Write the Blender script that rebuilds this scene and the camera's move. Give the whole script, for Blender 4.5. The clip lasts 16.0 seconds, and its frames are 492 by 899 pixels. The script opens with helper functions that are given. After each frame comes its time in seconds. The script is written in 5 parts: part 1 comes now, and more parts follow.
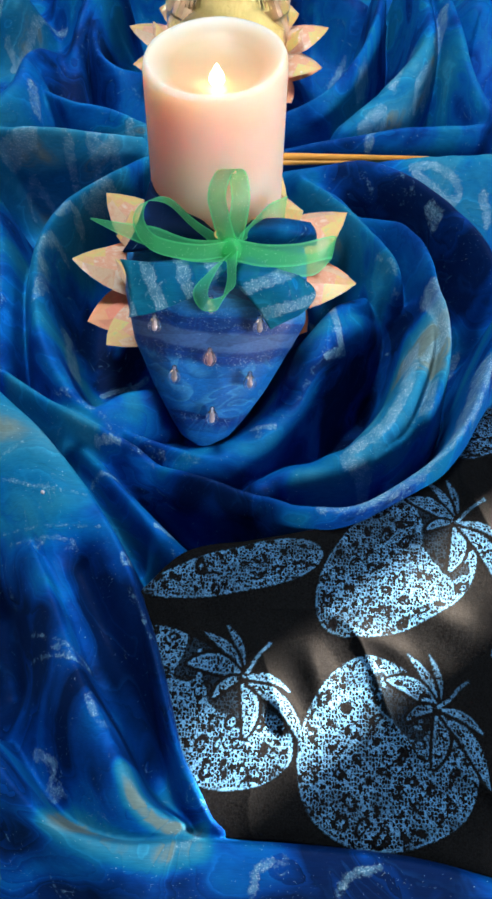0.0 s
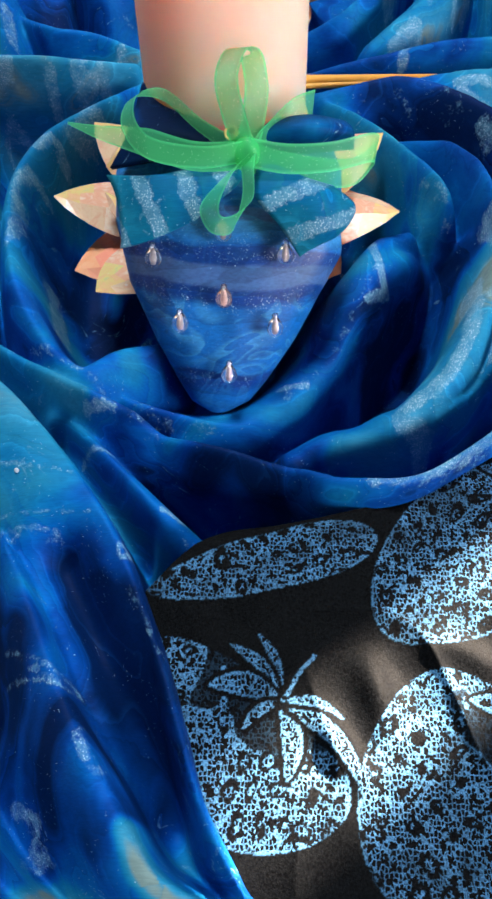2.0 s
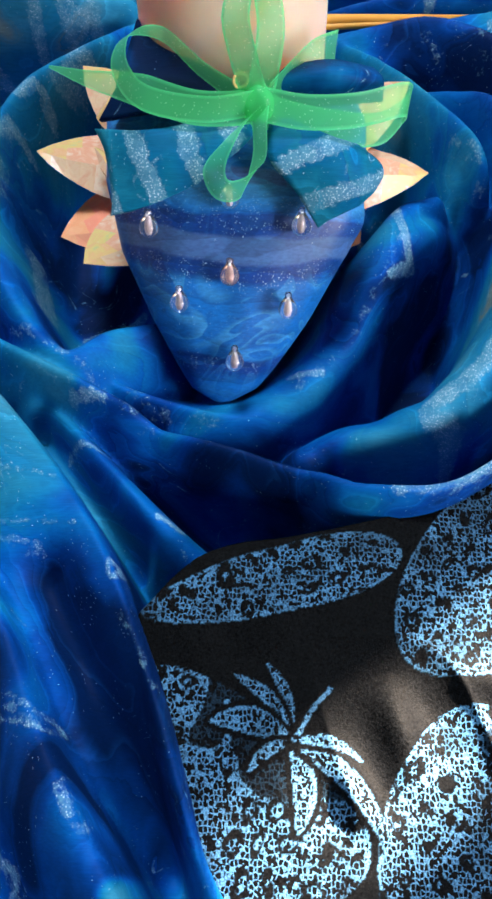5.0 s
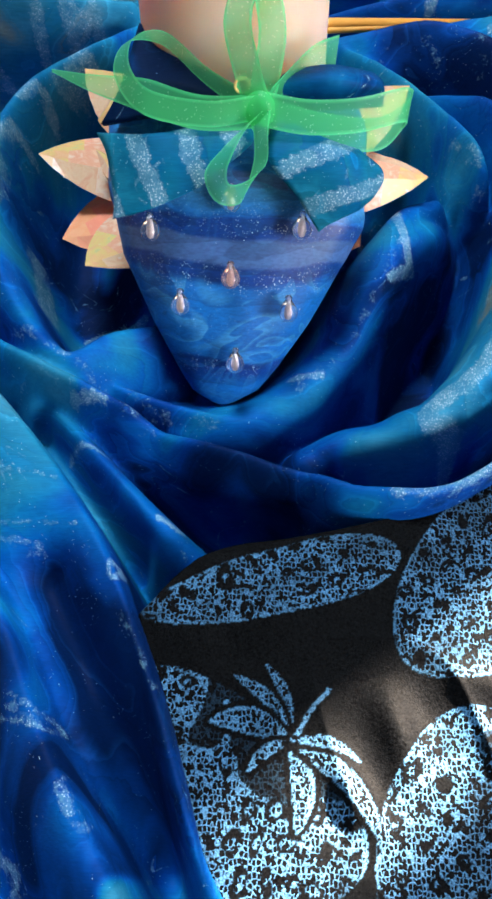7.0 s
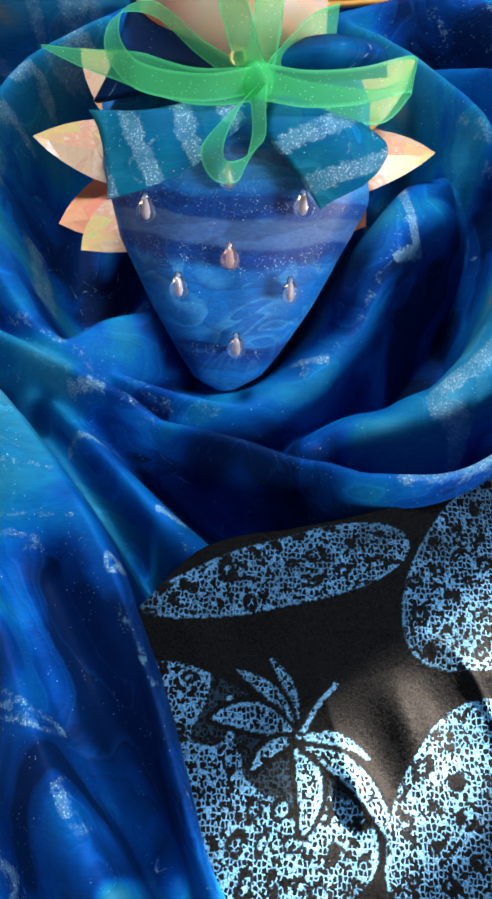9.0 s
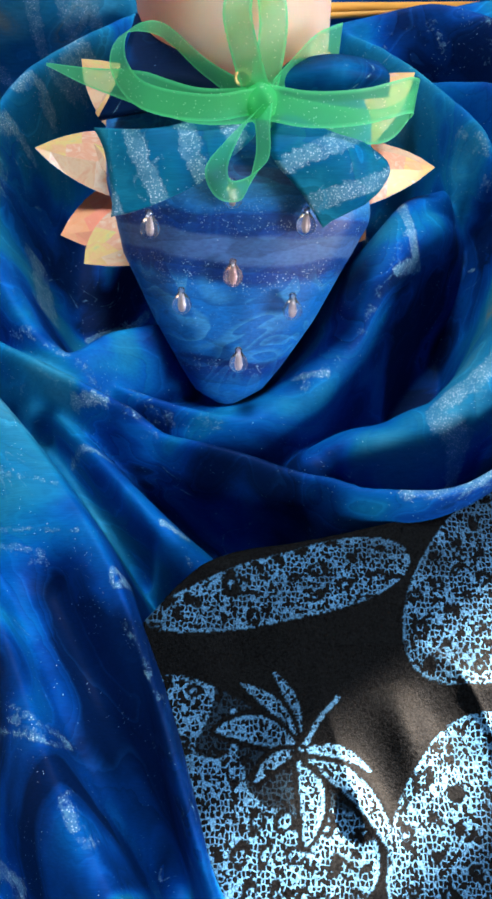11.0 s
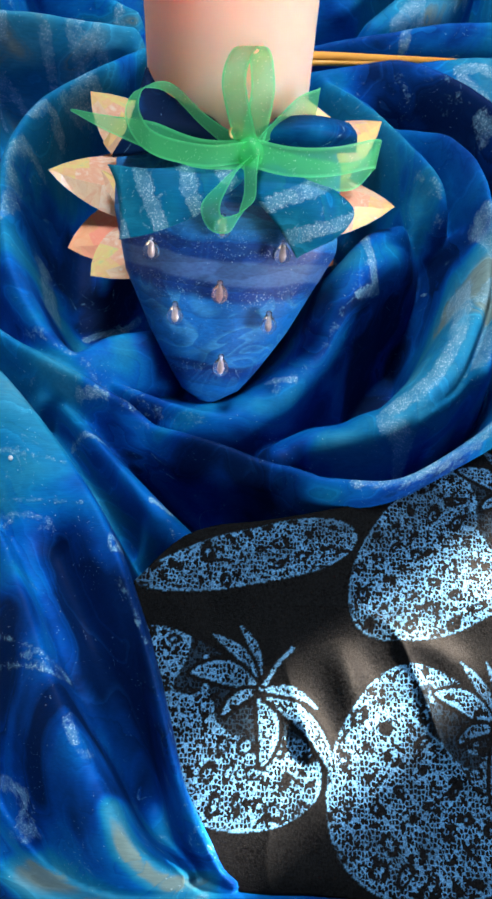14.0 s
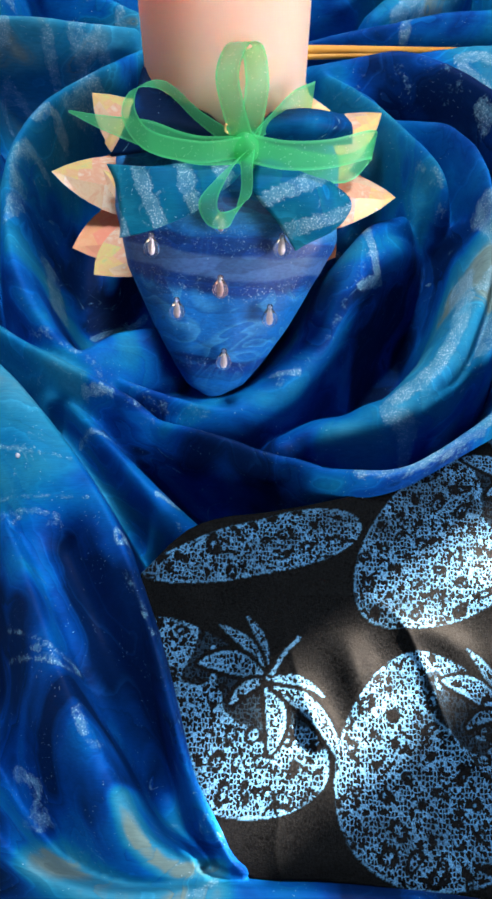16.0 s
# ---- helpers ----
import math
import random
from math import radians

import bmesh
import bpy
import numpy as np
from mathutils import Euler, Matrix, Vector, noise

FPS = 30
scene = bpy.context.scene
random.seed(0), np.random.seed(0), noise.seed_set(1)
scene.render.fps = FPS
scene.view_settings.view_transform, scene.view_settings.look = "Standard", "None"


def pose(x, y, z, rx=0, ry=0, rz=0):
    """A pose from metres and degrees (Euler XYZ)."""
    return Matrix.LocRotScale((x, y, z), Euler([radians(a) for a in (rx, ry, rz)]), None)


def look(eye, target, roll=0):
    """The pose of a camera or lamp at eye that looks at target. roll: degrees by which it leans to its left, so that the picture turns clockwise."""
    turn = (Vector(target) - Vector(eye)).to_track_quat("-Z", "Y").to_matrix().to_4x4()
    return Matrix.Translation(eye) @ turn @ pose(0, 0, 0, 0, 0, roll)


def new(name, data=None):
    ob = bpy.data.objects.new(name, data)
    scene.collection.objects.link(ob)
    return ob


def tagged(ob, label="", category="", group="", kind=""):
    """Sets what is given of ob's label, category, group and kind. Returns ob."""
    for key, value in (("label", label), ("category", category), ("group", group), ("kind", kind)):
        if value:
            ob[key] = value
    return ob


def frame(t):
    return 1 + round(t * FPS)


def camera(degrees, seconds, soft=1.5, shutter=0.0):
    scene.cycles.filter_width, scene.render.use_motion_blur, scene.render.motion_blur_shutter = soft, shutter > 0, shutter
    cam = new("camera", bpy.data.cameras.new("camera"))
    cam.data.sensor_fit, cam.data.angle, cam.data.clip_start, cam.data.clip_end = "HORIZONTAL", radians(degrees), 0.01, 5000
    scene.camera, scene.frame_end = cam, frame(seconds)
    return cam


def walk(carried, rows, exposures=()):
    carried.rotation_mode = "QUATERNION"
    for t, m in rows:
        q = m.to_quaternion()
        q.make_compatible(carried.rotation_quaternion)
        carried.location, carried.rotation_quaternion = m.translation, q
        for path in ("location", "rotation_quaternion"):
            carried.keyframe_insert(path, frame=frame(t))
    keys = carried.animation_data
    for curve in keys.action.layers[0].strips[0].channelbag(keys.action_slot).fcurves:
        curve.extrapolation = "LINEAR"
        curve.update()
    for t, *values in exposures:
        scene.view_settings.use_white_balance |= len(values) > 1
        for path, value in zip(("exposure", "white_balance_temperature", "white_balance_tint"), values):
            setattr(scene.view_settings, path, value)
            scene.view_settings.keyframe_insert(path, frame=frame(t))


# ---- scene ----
cam = camera(34.0, 16.0, soft=3.0)
PATH = [
    (0.0, (0.00834, -0.23284, 0.28832), (0.00834, -0.02371, -0.05266), 2.303),
    (0.5, (0.00578, -0.22624, 0.28183), (0.00516, -0.01598, -0.05845), 2.127),
    (1.0, (0.00434, -0.21799, 0.26084), (-0.00785, 0.00768, -0.06919), -0.949),
    (1.5, (0.0033, -0.21937, 0.24062), (-0.01252, 0.00528, -0.08996), -2.417),
    (2.0, (0.00494, -0.21146, 0.22199), (-0.00323, 0.00301, -0.11556), -1.464),
    (2.5, (0.00564, -0.19862, 0.21053), (-0.0013, 0.00804, -0.13188), -1.606),
    (3.0, (0.00359, -0.18971, 0.20612), (-0.00619, 0.01258, -0.13881), -2.084),
    (3.5, (0.00124, -0.18636, 0.20406), (-0.00852, 0.01244, -0.1429), -1.69),
    (4.0, (0.00187, -0.18566, 0.20351), (-0.0064, 0.01094, -0.14475), -1.215),
    (6.5, (0.0005, -0.18369, 0.20224), (-0.00593, 0.01096, -0.14715), -0.519),
    (7.0, (0.00109, -0.18486, 0.20453), (-0.00505, 0.01009, -0.1447), -0.382),
    (7.5, (0.00177, -0.18739, 0.21111), (-0.00329, 0.00754, -0.13814), -0.087),
    (8.0, (0.00534, -0.1877, 0.21225), (-0.00079, 0.00744, -0.13687), -0.417),
    (8.5, (0.00285, -0.18708, 0.20612), (-0.00729, 0.00722, -0.14337), -1.934),
    (9.0, (0.00388, -0.18202, 0.19744), (-0.00857, 0.00897, -0.1538), -2.762),
    (11.5, (-0.00079, -0.17829, 0.20732), (-0.00511, 0.00838, -0.14643), -0.414),
    (12.0, (-0.00212, -0.18944, 0.22373), (0.00011, -0.00583, -0.13163), 1.804),
    (12.5, (-0.00016, -0.19513, 0.22884), (0.00241, -0.00986, -0.12566), 2.079),
    (13.0, (0.00055, -0.19996, 0.23583), (0.00457, -0.0145, -0.11856), 2.372),
    (13.5, (-0.00265, -0.19943, 0.24072), (0.00653, -0.01143, -0.11222), 4.735),
    (14.0, (-0.00253, -0.19942, 0.23787), (0.00671, -0.01161, -0.11518), 5.482),
    (14.5, (-0.00046, -0.19909, 0.23684), (0.00435, -0.01384, -0.11764), 4.416),
    (15.0, (0.00261, -0.1996, 0.23605), (0.00098, -0.01769, -0.12019), 2.146),
    (15.5, (0.004, -0.20091, 0.23495), (0.00061, -0.0159, -0.11968), 1.046),
    (16.0, (0.00357, -0.2019, 0.23937), (0.00164, -0.0153, -0.11443), 1.198),
]
walk(cam, [(t, look(eye, target, roll)) for t, eye, target, roll in PATH],
     exposures=[(0.0, 3.78), (1.0, 3.78), (1.6, 3.95), (3.0, 4.08), (16.0, 4.06)])

# ---- daylight: sky, sun, two added window lamps out of view ----
TABLE_Z = -0.060
FLOOR_Z = TABLE_Z - 0.75
TOP_Z = FLOOR_Z + 2.4
SUN_AZ, SUN_EL = radians(37), radians(36)      # azimuth from +x towards +y
world = bpy.data.worlds.new("sky")
scene.world = world
world.use_nodes = True
wn = world.node_tree.nodes
sky = wn.new("ShaderNodeTexSky")
sky.sky_type, sky.sun_disc = "NISHITA", False
sky.sun_elevation, sky.sun_rotation = SUN_EL, radians(90) - SUN_AZ
world.node_tree.links.new(sky.outputs[0], wn["Background"].inputs[0])
wn["Background"].inputs[1].default_value = 0.018
SUN_DIR = Vector((math.cos(SUN_EL) * math.cos(SUN_AZ), math.cos(SUN_EL) * math.sin(SUN_AZ), math.sin(SUN_EL)))
sun = new("sun", bpy.data.lights.new("sun", "SUN"))
sun.data.energy, sun.data.angle, sun.data.color = 6.8, radians(0.5), (1.0, 0.81, 0.62)
sun.matrix_world = look(SUN_DIR * 6, (0, 0, 0))


# area lamps standing in for unseen windows, added to light the table
def unseen_window_light(place, target, sx, sy, watts, colour):
    lamp = new("unseen_window_light", bpy.data.lights.new("unseen_window_light", "AREA"))
    lamp.data.shape, lamp.data.size, lamp.data.size_y = "RECTANGLE", sx, sy
    lamp.data.energy, lamp.data.color = watts, colour
    lamp.matrix_world = look(place, target)


unseen_window_light((-0.20, 0.50, TOP_Z + 0.03), (-0.05, 0.1, 0), 0.42, 0.42, 2.1, (0.82, 0.94, 1.0))     # added roof window, unseen, for light from above
unseen_window_light((1.52, -0.95, 0.66), (0.0, 0.0, 0.05), 0.7, 0.5, 2.6, (0.94, 0.97, 1.0))      # added side window, unseen, for light from the right front


# ---- materials ----
def material(name):
    m = bpy.data.materials.new(name)
    m.use_nodes = True
    nt = m.node_tree
    return m, nt, nt.nodes["Principled BSDF"]


def ramp(nt, source, stops):
    n = nt.nodes.new("ShaderNodeValToRGB")
    els = n.color_ramp.elements
    while len(els) < len(stops):
        els.new(0.5)
    for e, (p, c) in zip(els, stops):
        e.position, e.color = p, (*c, 1) if len(c) == 3 else c
    nt.links.new(source, n.inputs[0])
    return n.outputs[0]


def grey(v):
    return (v, v, v)


def maths(nt, op, a, b=None, clamp=False):
    n = nt.nodes.new("ShaderNodeMath")
    n.operation, n.use_clamp = op, clamp
    for i, s in enumerate((a, b)):
        if s is None:
            continue
        if isinstance(s, (int, float)):
            n.inputs[i].default_value = s
        else:
            nt.links.new(s, n.inputs[i])
    return n.outputs[0]


def mixc(nt, fac, a, b, blend="MIX"):
    n = nt.nodes.new("ShaderNodeMix")
    n.data_type, n.blend_type = "RGBA", blend
    for i, s in ((0, fac), (6, a), (7, b)):
        if isinstance(s, (int, float)):
            n.inputs[i].default_value = s
        elif isinstance(s, tuple):
            n.inputs[i].default_value = (*s, 1)
        else:
            nt.links.new(s, n.inputs[i])
    return n.outputs[2]


def coords(nt):
    return nt.nodes.new("ShaderNodeTexCoord").outputs["Object"]


def noise_tex(nt, vec, scale, detail=3.0, distortion=0.0):
    n = nt.nodes.new("ShaderNodeTexNoise")
    n.inputs["Scale"].default_value, n.inputs["Detail"].default_value = scale, detail
    n.inputs["Distortion"].default_value = distortion
    nt.links.new(vec, n.inputs["Vector"])
    return n.outputs[0]


def voronoi(nt, vec, scale, feature="F1"):
    n = nt.nodes.new("ShaderNodeTexVoronoi")
    n.feature = feature
    n.inputs["Scale"].default_value = scale
    nt.links.new(vec, n.inputs["Vector"])
    return n


def attribute(nt, name):
    n = nt.nodes.new("ShaderNodeAttribute")
    n.attribute_name = name
    return n.outputs["Fac"]


def bump(nt, bsdf, height, strength, distance):
    n = nt.nodes.new("ShaderNodeBump")
    n.inputs["Strength"].default_value, n.inputs["Distance"].default_value = strength, distance
    nt.links.new(height, n.inputs["Height"])
    nt.links.new(n.outputs[0], bsdf.inputs["Normal"])
    return n


def satin(name, painted=True, dye=(1.0, 1.0, 1.0)):
    """Shiny marbled cloth: royal blue and teal swirls, printed glitter strokes."""
    m, nt, b = material(name)
    v = coords(nt)
    swirl = noise_tex(nt, v, 18.0, 1.0, 1.7)
    fine = noise_tex(nt, v, 60.0, 3.0, 1.5)
    tone = maths(nt, "ADD", maths(nt, "MULTIPLY", swirl, 0.85), maths(nt, "MULTIPLY", fine, 0.15))
    if painted:
        # this attribute also carries painted sun and shade
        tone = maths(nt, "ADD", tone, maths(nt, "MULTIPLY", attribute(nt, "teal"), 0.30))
    rings = maths(nt, "FRACT", maths(nt, "MULTIPLY", maths(nt, "ADD", swirl, maths(nt, "MULTIPLY", fine, 0.12)), 6.5))
    veined = ramp(nt, noise_tex(nt, v, 17.0, 1.0), [(0.36, grey(0.25)), (0.60, grey(1.0))])
    tone = maths(nt, "ADD", tone, maths(nt, "MULTIPLY", maths(nt, "MULTIPLY", maths(nt, "SUBTRACT", rings, 0.5), veined), 0.10))
    # last stop: cream for the sunlight painted on the hem
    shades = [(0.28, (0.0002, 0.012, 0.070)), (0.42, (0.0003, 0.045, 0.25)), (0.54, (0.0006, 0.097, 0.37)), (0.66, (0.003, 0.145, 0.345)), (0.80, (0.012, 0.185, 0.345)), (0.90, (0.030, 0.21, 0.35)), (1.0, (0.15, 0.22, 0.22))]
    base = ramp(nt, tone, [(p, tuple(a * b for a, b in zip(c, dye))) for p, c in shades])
    contour = ramp(nt, rings, [(0.0, grey(0.0)), (0.42, grey(0.0)), (0.52, grey(0.5)), (0.60, grey(1.0)), (0.63, grey(0.0))])
    area = ramp(nt, noise_tex(nt, v, 24.0, 1.0), [(0.42, grey(0.15)), (0.56, grey(0.85))])
    lighter = mixc(nt, 1.0, mixc(nt, 1.0, base, grey(1.9), "MULTIPLY"), (0.004, 0.020, 0.030), "ADD")
    base = mixc(nt, maths(nt, "MULTIPLY", maths(nt, "MULTIPLY", contour, area), 0.55), base, lighter)
    dark_edge = ramp(nt, rings, [(0.0, grey(1.0)), (0.05, grey(0.0)), (0.95, grey(0.0)), (1.0, grey(1.0))])
    base = mixc(nt, maths(nt, "MULTIPLY", maths(nt, "MULTIPLY", dark_edge, area), 0.28), base, mixc(nt, 1.0, base, grey(0.35), "MULTIPLY"))
    # glitter: printed strokes with ragged edges, tiny flakes, plus stray flakes
    ragged = noise_tex(nt, v, 900.0, 2.0)
    bands = noise_tex(nt, v, 22.0, 1.5, 3.0)
    line = ramp(nt, bands, [(0.485, grey(0.0)), (0.505, grey(1.0)), (0.515, grey(1.0)), (0.535, grey(0.0))])
    patch = ramp(nt, noise_tex(nt, v, 35.0, 2.0), [(0.50, grey(0.0)), (0.62, grey(1.0))])
    loose = maths(nt, "MULTIPLY", maths(nt, "MULTIPLY", line, patch), 0.42)
    mask = maths(nt, "MAXIMUM", attribute(nt, "glitter"), loose) if painted else loose
    mask = ramp(nt, maths(nt, "ADD", maths(nt, "ADD", mask, maths(nt, "MULTIPLY", maths(nt, "SUBTRACT", ragged, 0.5), 0.8)), maths(nt, "MULTIPLY", maths(nt, "SUBTRACT", noise_tex(nt, v, 230.0, 2.0), 0.5), 0.9)), [(0.35, grey(0.0)), (0.70, grey(1.0))])
    mask = maths(nt, "MULTIPLY", mask, ramp(nt, noise_tex(nt, v, 170.0, 3.0), [(0.34, grey(0.40)), (0.56, grey(1.0))]))
    flakes = voronoi(nt, v, 2100.0)
    shine = maths(nt, "MULTIPLY", ramp(nt, flakes.outputs["Distance"], [(0.22, grey(1.0)), (0.46, grey(0.0))]), ramp(nt, flakes.outputs["Color"], [(0.34, grey(0.05)), (0.62, grey(1.0))]))
    stray = ramp(nt, voronoi(nt, v, 420.0).outputs["Distance"], [(0.035, grey(1.0)), (0.075, grey(0.0))])
    straymask = maths(nt, "MULTIPLY", stray, ramp(nt, noise_tex(nt, v, 120.0, 2.0), [(0.51, grey(0.0)), (0.59, grey(1.0))]))
    sprinkle = ramp(nt, voronoi(nt, v, 800.0).outputs["Distance"], [(0.055, grey(0.9)), (0.105, grey(0.0))])
    straymask = maths(nt, "MAXIMUM", straymask, maths(nt, "MULTIPLY", sprinkle, ramp(nt, noise_tex(nt, v, 55.0, 3.0), [(0.52, grey(0.0)), (0.58, grey(1.0))])))
    cover = maths(nt, "MAXIMUM", maths(nt, "MULTIPLY", mask, shine), straymask, clamp=True)
    lean = nt.nodes.new("ShaderNodeMapping")
    lean.inputs["Rotation"].default_value = (0, 0, 0.7)
    lean.inputs["Scale"].default_value = (0.10, 1.0, 0.4)
    nt.links.new(v, lean.inputs["Vector"])
    weave = noise_tex(nt, lean.outputs[0], 2300.0, 2.0)
    cloudy = noise_tex(nt, v, 190.0, 4.0, 0.6)
    base = mixc(nt, 1.0, base, ramp(nt, weave, [(0.30, grey(0.90)), (0.70, grey(1.09))]), "MULTIPLY")
    base = mixc(nt, 1.0, base, ramp(nt, cloudy, [(0.30, grey(0.93)), (0.70, grey(1.06))]), "MULTIPLY")
    base = mixc(nt, maths(nt, "MULTIPLY", mask, 0.62), base, (0.13, 0.32, 0.46))
    colour = mixc(nt, maths(nt, "MULTIPLY", cover, 0.9), base, (0.60, 0.78, 0.92))
    nt.links.new(colour, b.inputs["Base Color"])
    b.inputs["Roughness"].default_value = 0.60
    b.inputs["Specular IOR Level"].default_value = 0.06
    height = maths(nt, "ADD", maths(nt, "MULTIPLY", weave, 0.5), maths(nt, "MULTIPLY", maths(nt, "MULTIPLY", cover, flakes.outputs["Distance"]), 1.0))
    bump(nt, b, height, 0.35, 0.0004)
    return m


SATIN = satin("marbled_satin")


def satin_bands():
    """The cushion's satin: wavy bands of blue, deep blue and lavender grey, glitter along them."""
    m, nt, b = material("banded_satin")
    v = coords(nt)
    split = nt.nodes.new("ShaderNodeSeparateXYZ")
    nt.links.new(v, split.inputs[0])
    bend = maths(nt, "MULTIPLY", maths(nt, "SUBTRACT", noise_tex(nt, v, 34.0, 1.0, 0.4), 0.5), 0.13)
    slant = maths(nt, "MULTIPLY", split.outputs[0], 0.8)
    bands = maths(nt, "ADD", maths(nt, "ADD", maths(nt, "MULTIPLY", split.outputs[1], 11.0), bend), slant)
    deep, blue, pale, lavender = (0.001, 0.040, 0.23), (0.003, 0.125, 0.44), (0.040, 0.245, 0.55), (0.050, 0.120, 0.32)
    base = ramp(nt, bands, [(0.06, blue), (0.12, deep), (0.17, deep), (0.18, blue), (0.43, blue), (0.45, deep), (0.49, deep), (0.50, lavender), (0.565, lavender), (0.575, deep), (0.625, deep), (0.635, blue), (0.70, pale), (0.71, lavender), (0.76, lavender), (0.77, blue)])
    # agate-like swirls in the plain blue
    agate = noise_tex(nt, v, 30.0, 1.0, 2.4)
    veins = maths(nt, "FRACT", maths(nt, "MULTIPLY", agate, 7.0))
    swirls = maths(nt, "MULTIPLY", ramp(nt, veins, [(0.30, grey(0.0)), (0.72, grey(0.75)), (0.80, grey(0.95)), (0.84, grey(0.0))]), ramp(nt, bands, [(0.16, grey(0.3)), (0.22, grey(1.0)), (0.42, grey(1.0)), (0.46, grey(0.1)), (0.64, grey(0.1)), (0.68, grey(0.7))]))
    base = mixc(nt, swirls, base, pale)
    edge = ramp(nt, bands, [(0.10, grey(0.1)), (0.15, grey(0.6)), (0.19, grey(0.1)), (0.40, grey(0.1)), (0.45, grey(1.0)), (0.49, grey(0.3)), (0.51, grey(0.0)), (0.56, grey(0.0)), (0.60, grey(0.9)), (0.64, grey(0.4)), (0.74, grey(0.1))])
    flakes = voronoi(nt, v, 1800.0)
    shine = maths(nt, "MULTIPLY", ramp(nt, flakes.outputs["Distance"], [(0.20, grey(1.0)), (0.40, grey(0.0))]), ramp(nt, flakes.outputs["Color"], [(0.45, grey(0.0)), (0.70, grey(1.0))]))
    ragged = ramp(nt, noise_tex(nt, v, 260.0, 3.0), [(0.42, grey(0.0)), (0.62, grey(1.0))])
    cover = maths(nt, "MULTIPLY", maths(nt, "MULTIPLY", edge, ragged), shine)
    stray = ramp(nt, voronoi(nt, v, 420.0).outputs["Distance"], [(0.05, grey(1.0)), (0.09, grey(0.0))])
    cover = maths(nt, "MAXIMUM", cover, maths(nt, "MULTIPLY", stray, ramp(nt, noise_tex(nt, v, 90.0, 2.0), [(0.55, grey(0.0)), (0.6, grey(0.8))])))
    stretch = nt.nodes.new("ShaderNodeMapping")
    stretch.inputs["Scale"].default_value = (0.35, 1.0, 1.0)
    nt.links.new(v, stretch.inputs["Vector"])
    grain = maths(nt, "FRACT", maths(nt, "MULTIPLY", maths(nt, "ADD", bands, maths(nt, "MULTIPLY", noise_tex(nt, stretch.outputs[0], 70.0, 2.0, 0.6), 0.40)), 11.0))
    streaks = ramp(nt, grain, [(0.0, grey(0.80)), (0.35, grey(0.95)), (0.80, grey(1.08)), (0.95, grey(1.12)), (1.0, grey(0.80))])
    thread = ramp(nt, noise_tex(nt, stretch.outputs[0], 1500.0, 2.0), [(0.35, grey(0.85)), (0.65, grey(1.12))])
    streaks = mixc(nt, 1.0, streaks, thread, "MULTIPLY")
    base = mixc(nt, 1.0, base, streaks, "MULTIPLY")
    nt.links.new(mixc(nt, cover, base, (0.55, 0.74, 0.92)), b.inputs["Base Color"])
    b.inputs["Roughness"].default_value = 0.45
    b.inputs["Specular IOR Level"].default_value = 0.35
    bump(nt, b, maths(nt, "ADD", maths(nt, "MULTIPLY", noise_tex(nt, v, 1300.0, 2.0), 0.35), cover), 0.3, 0.0004)
    return m


SATIN_BERRY = satin_bands()


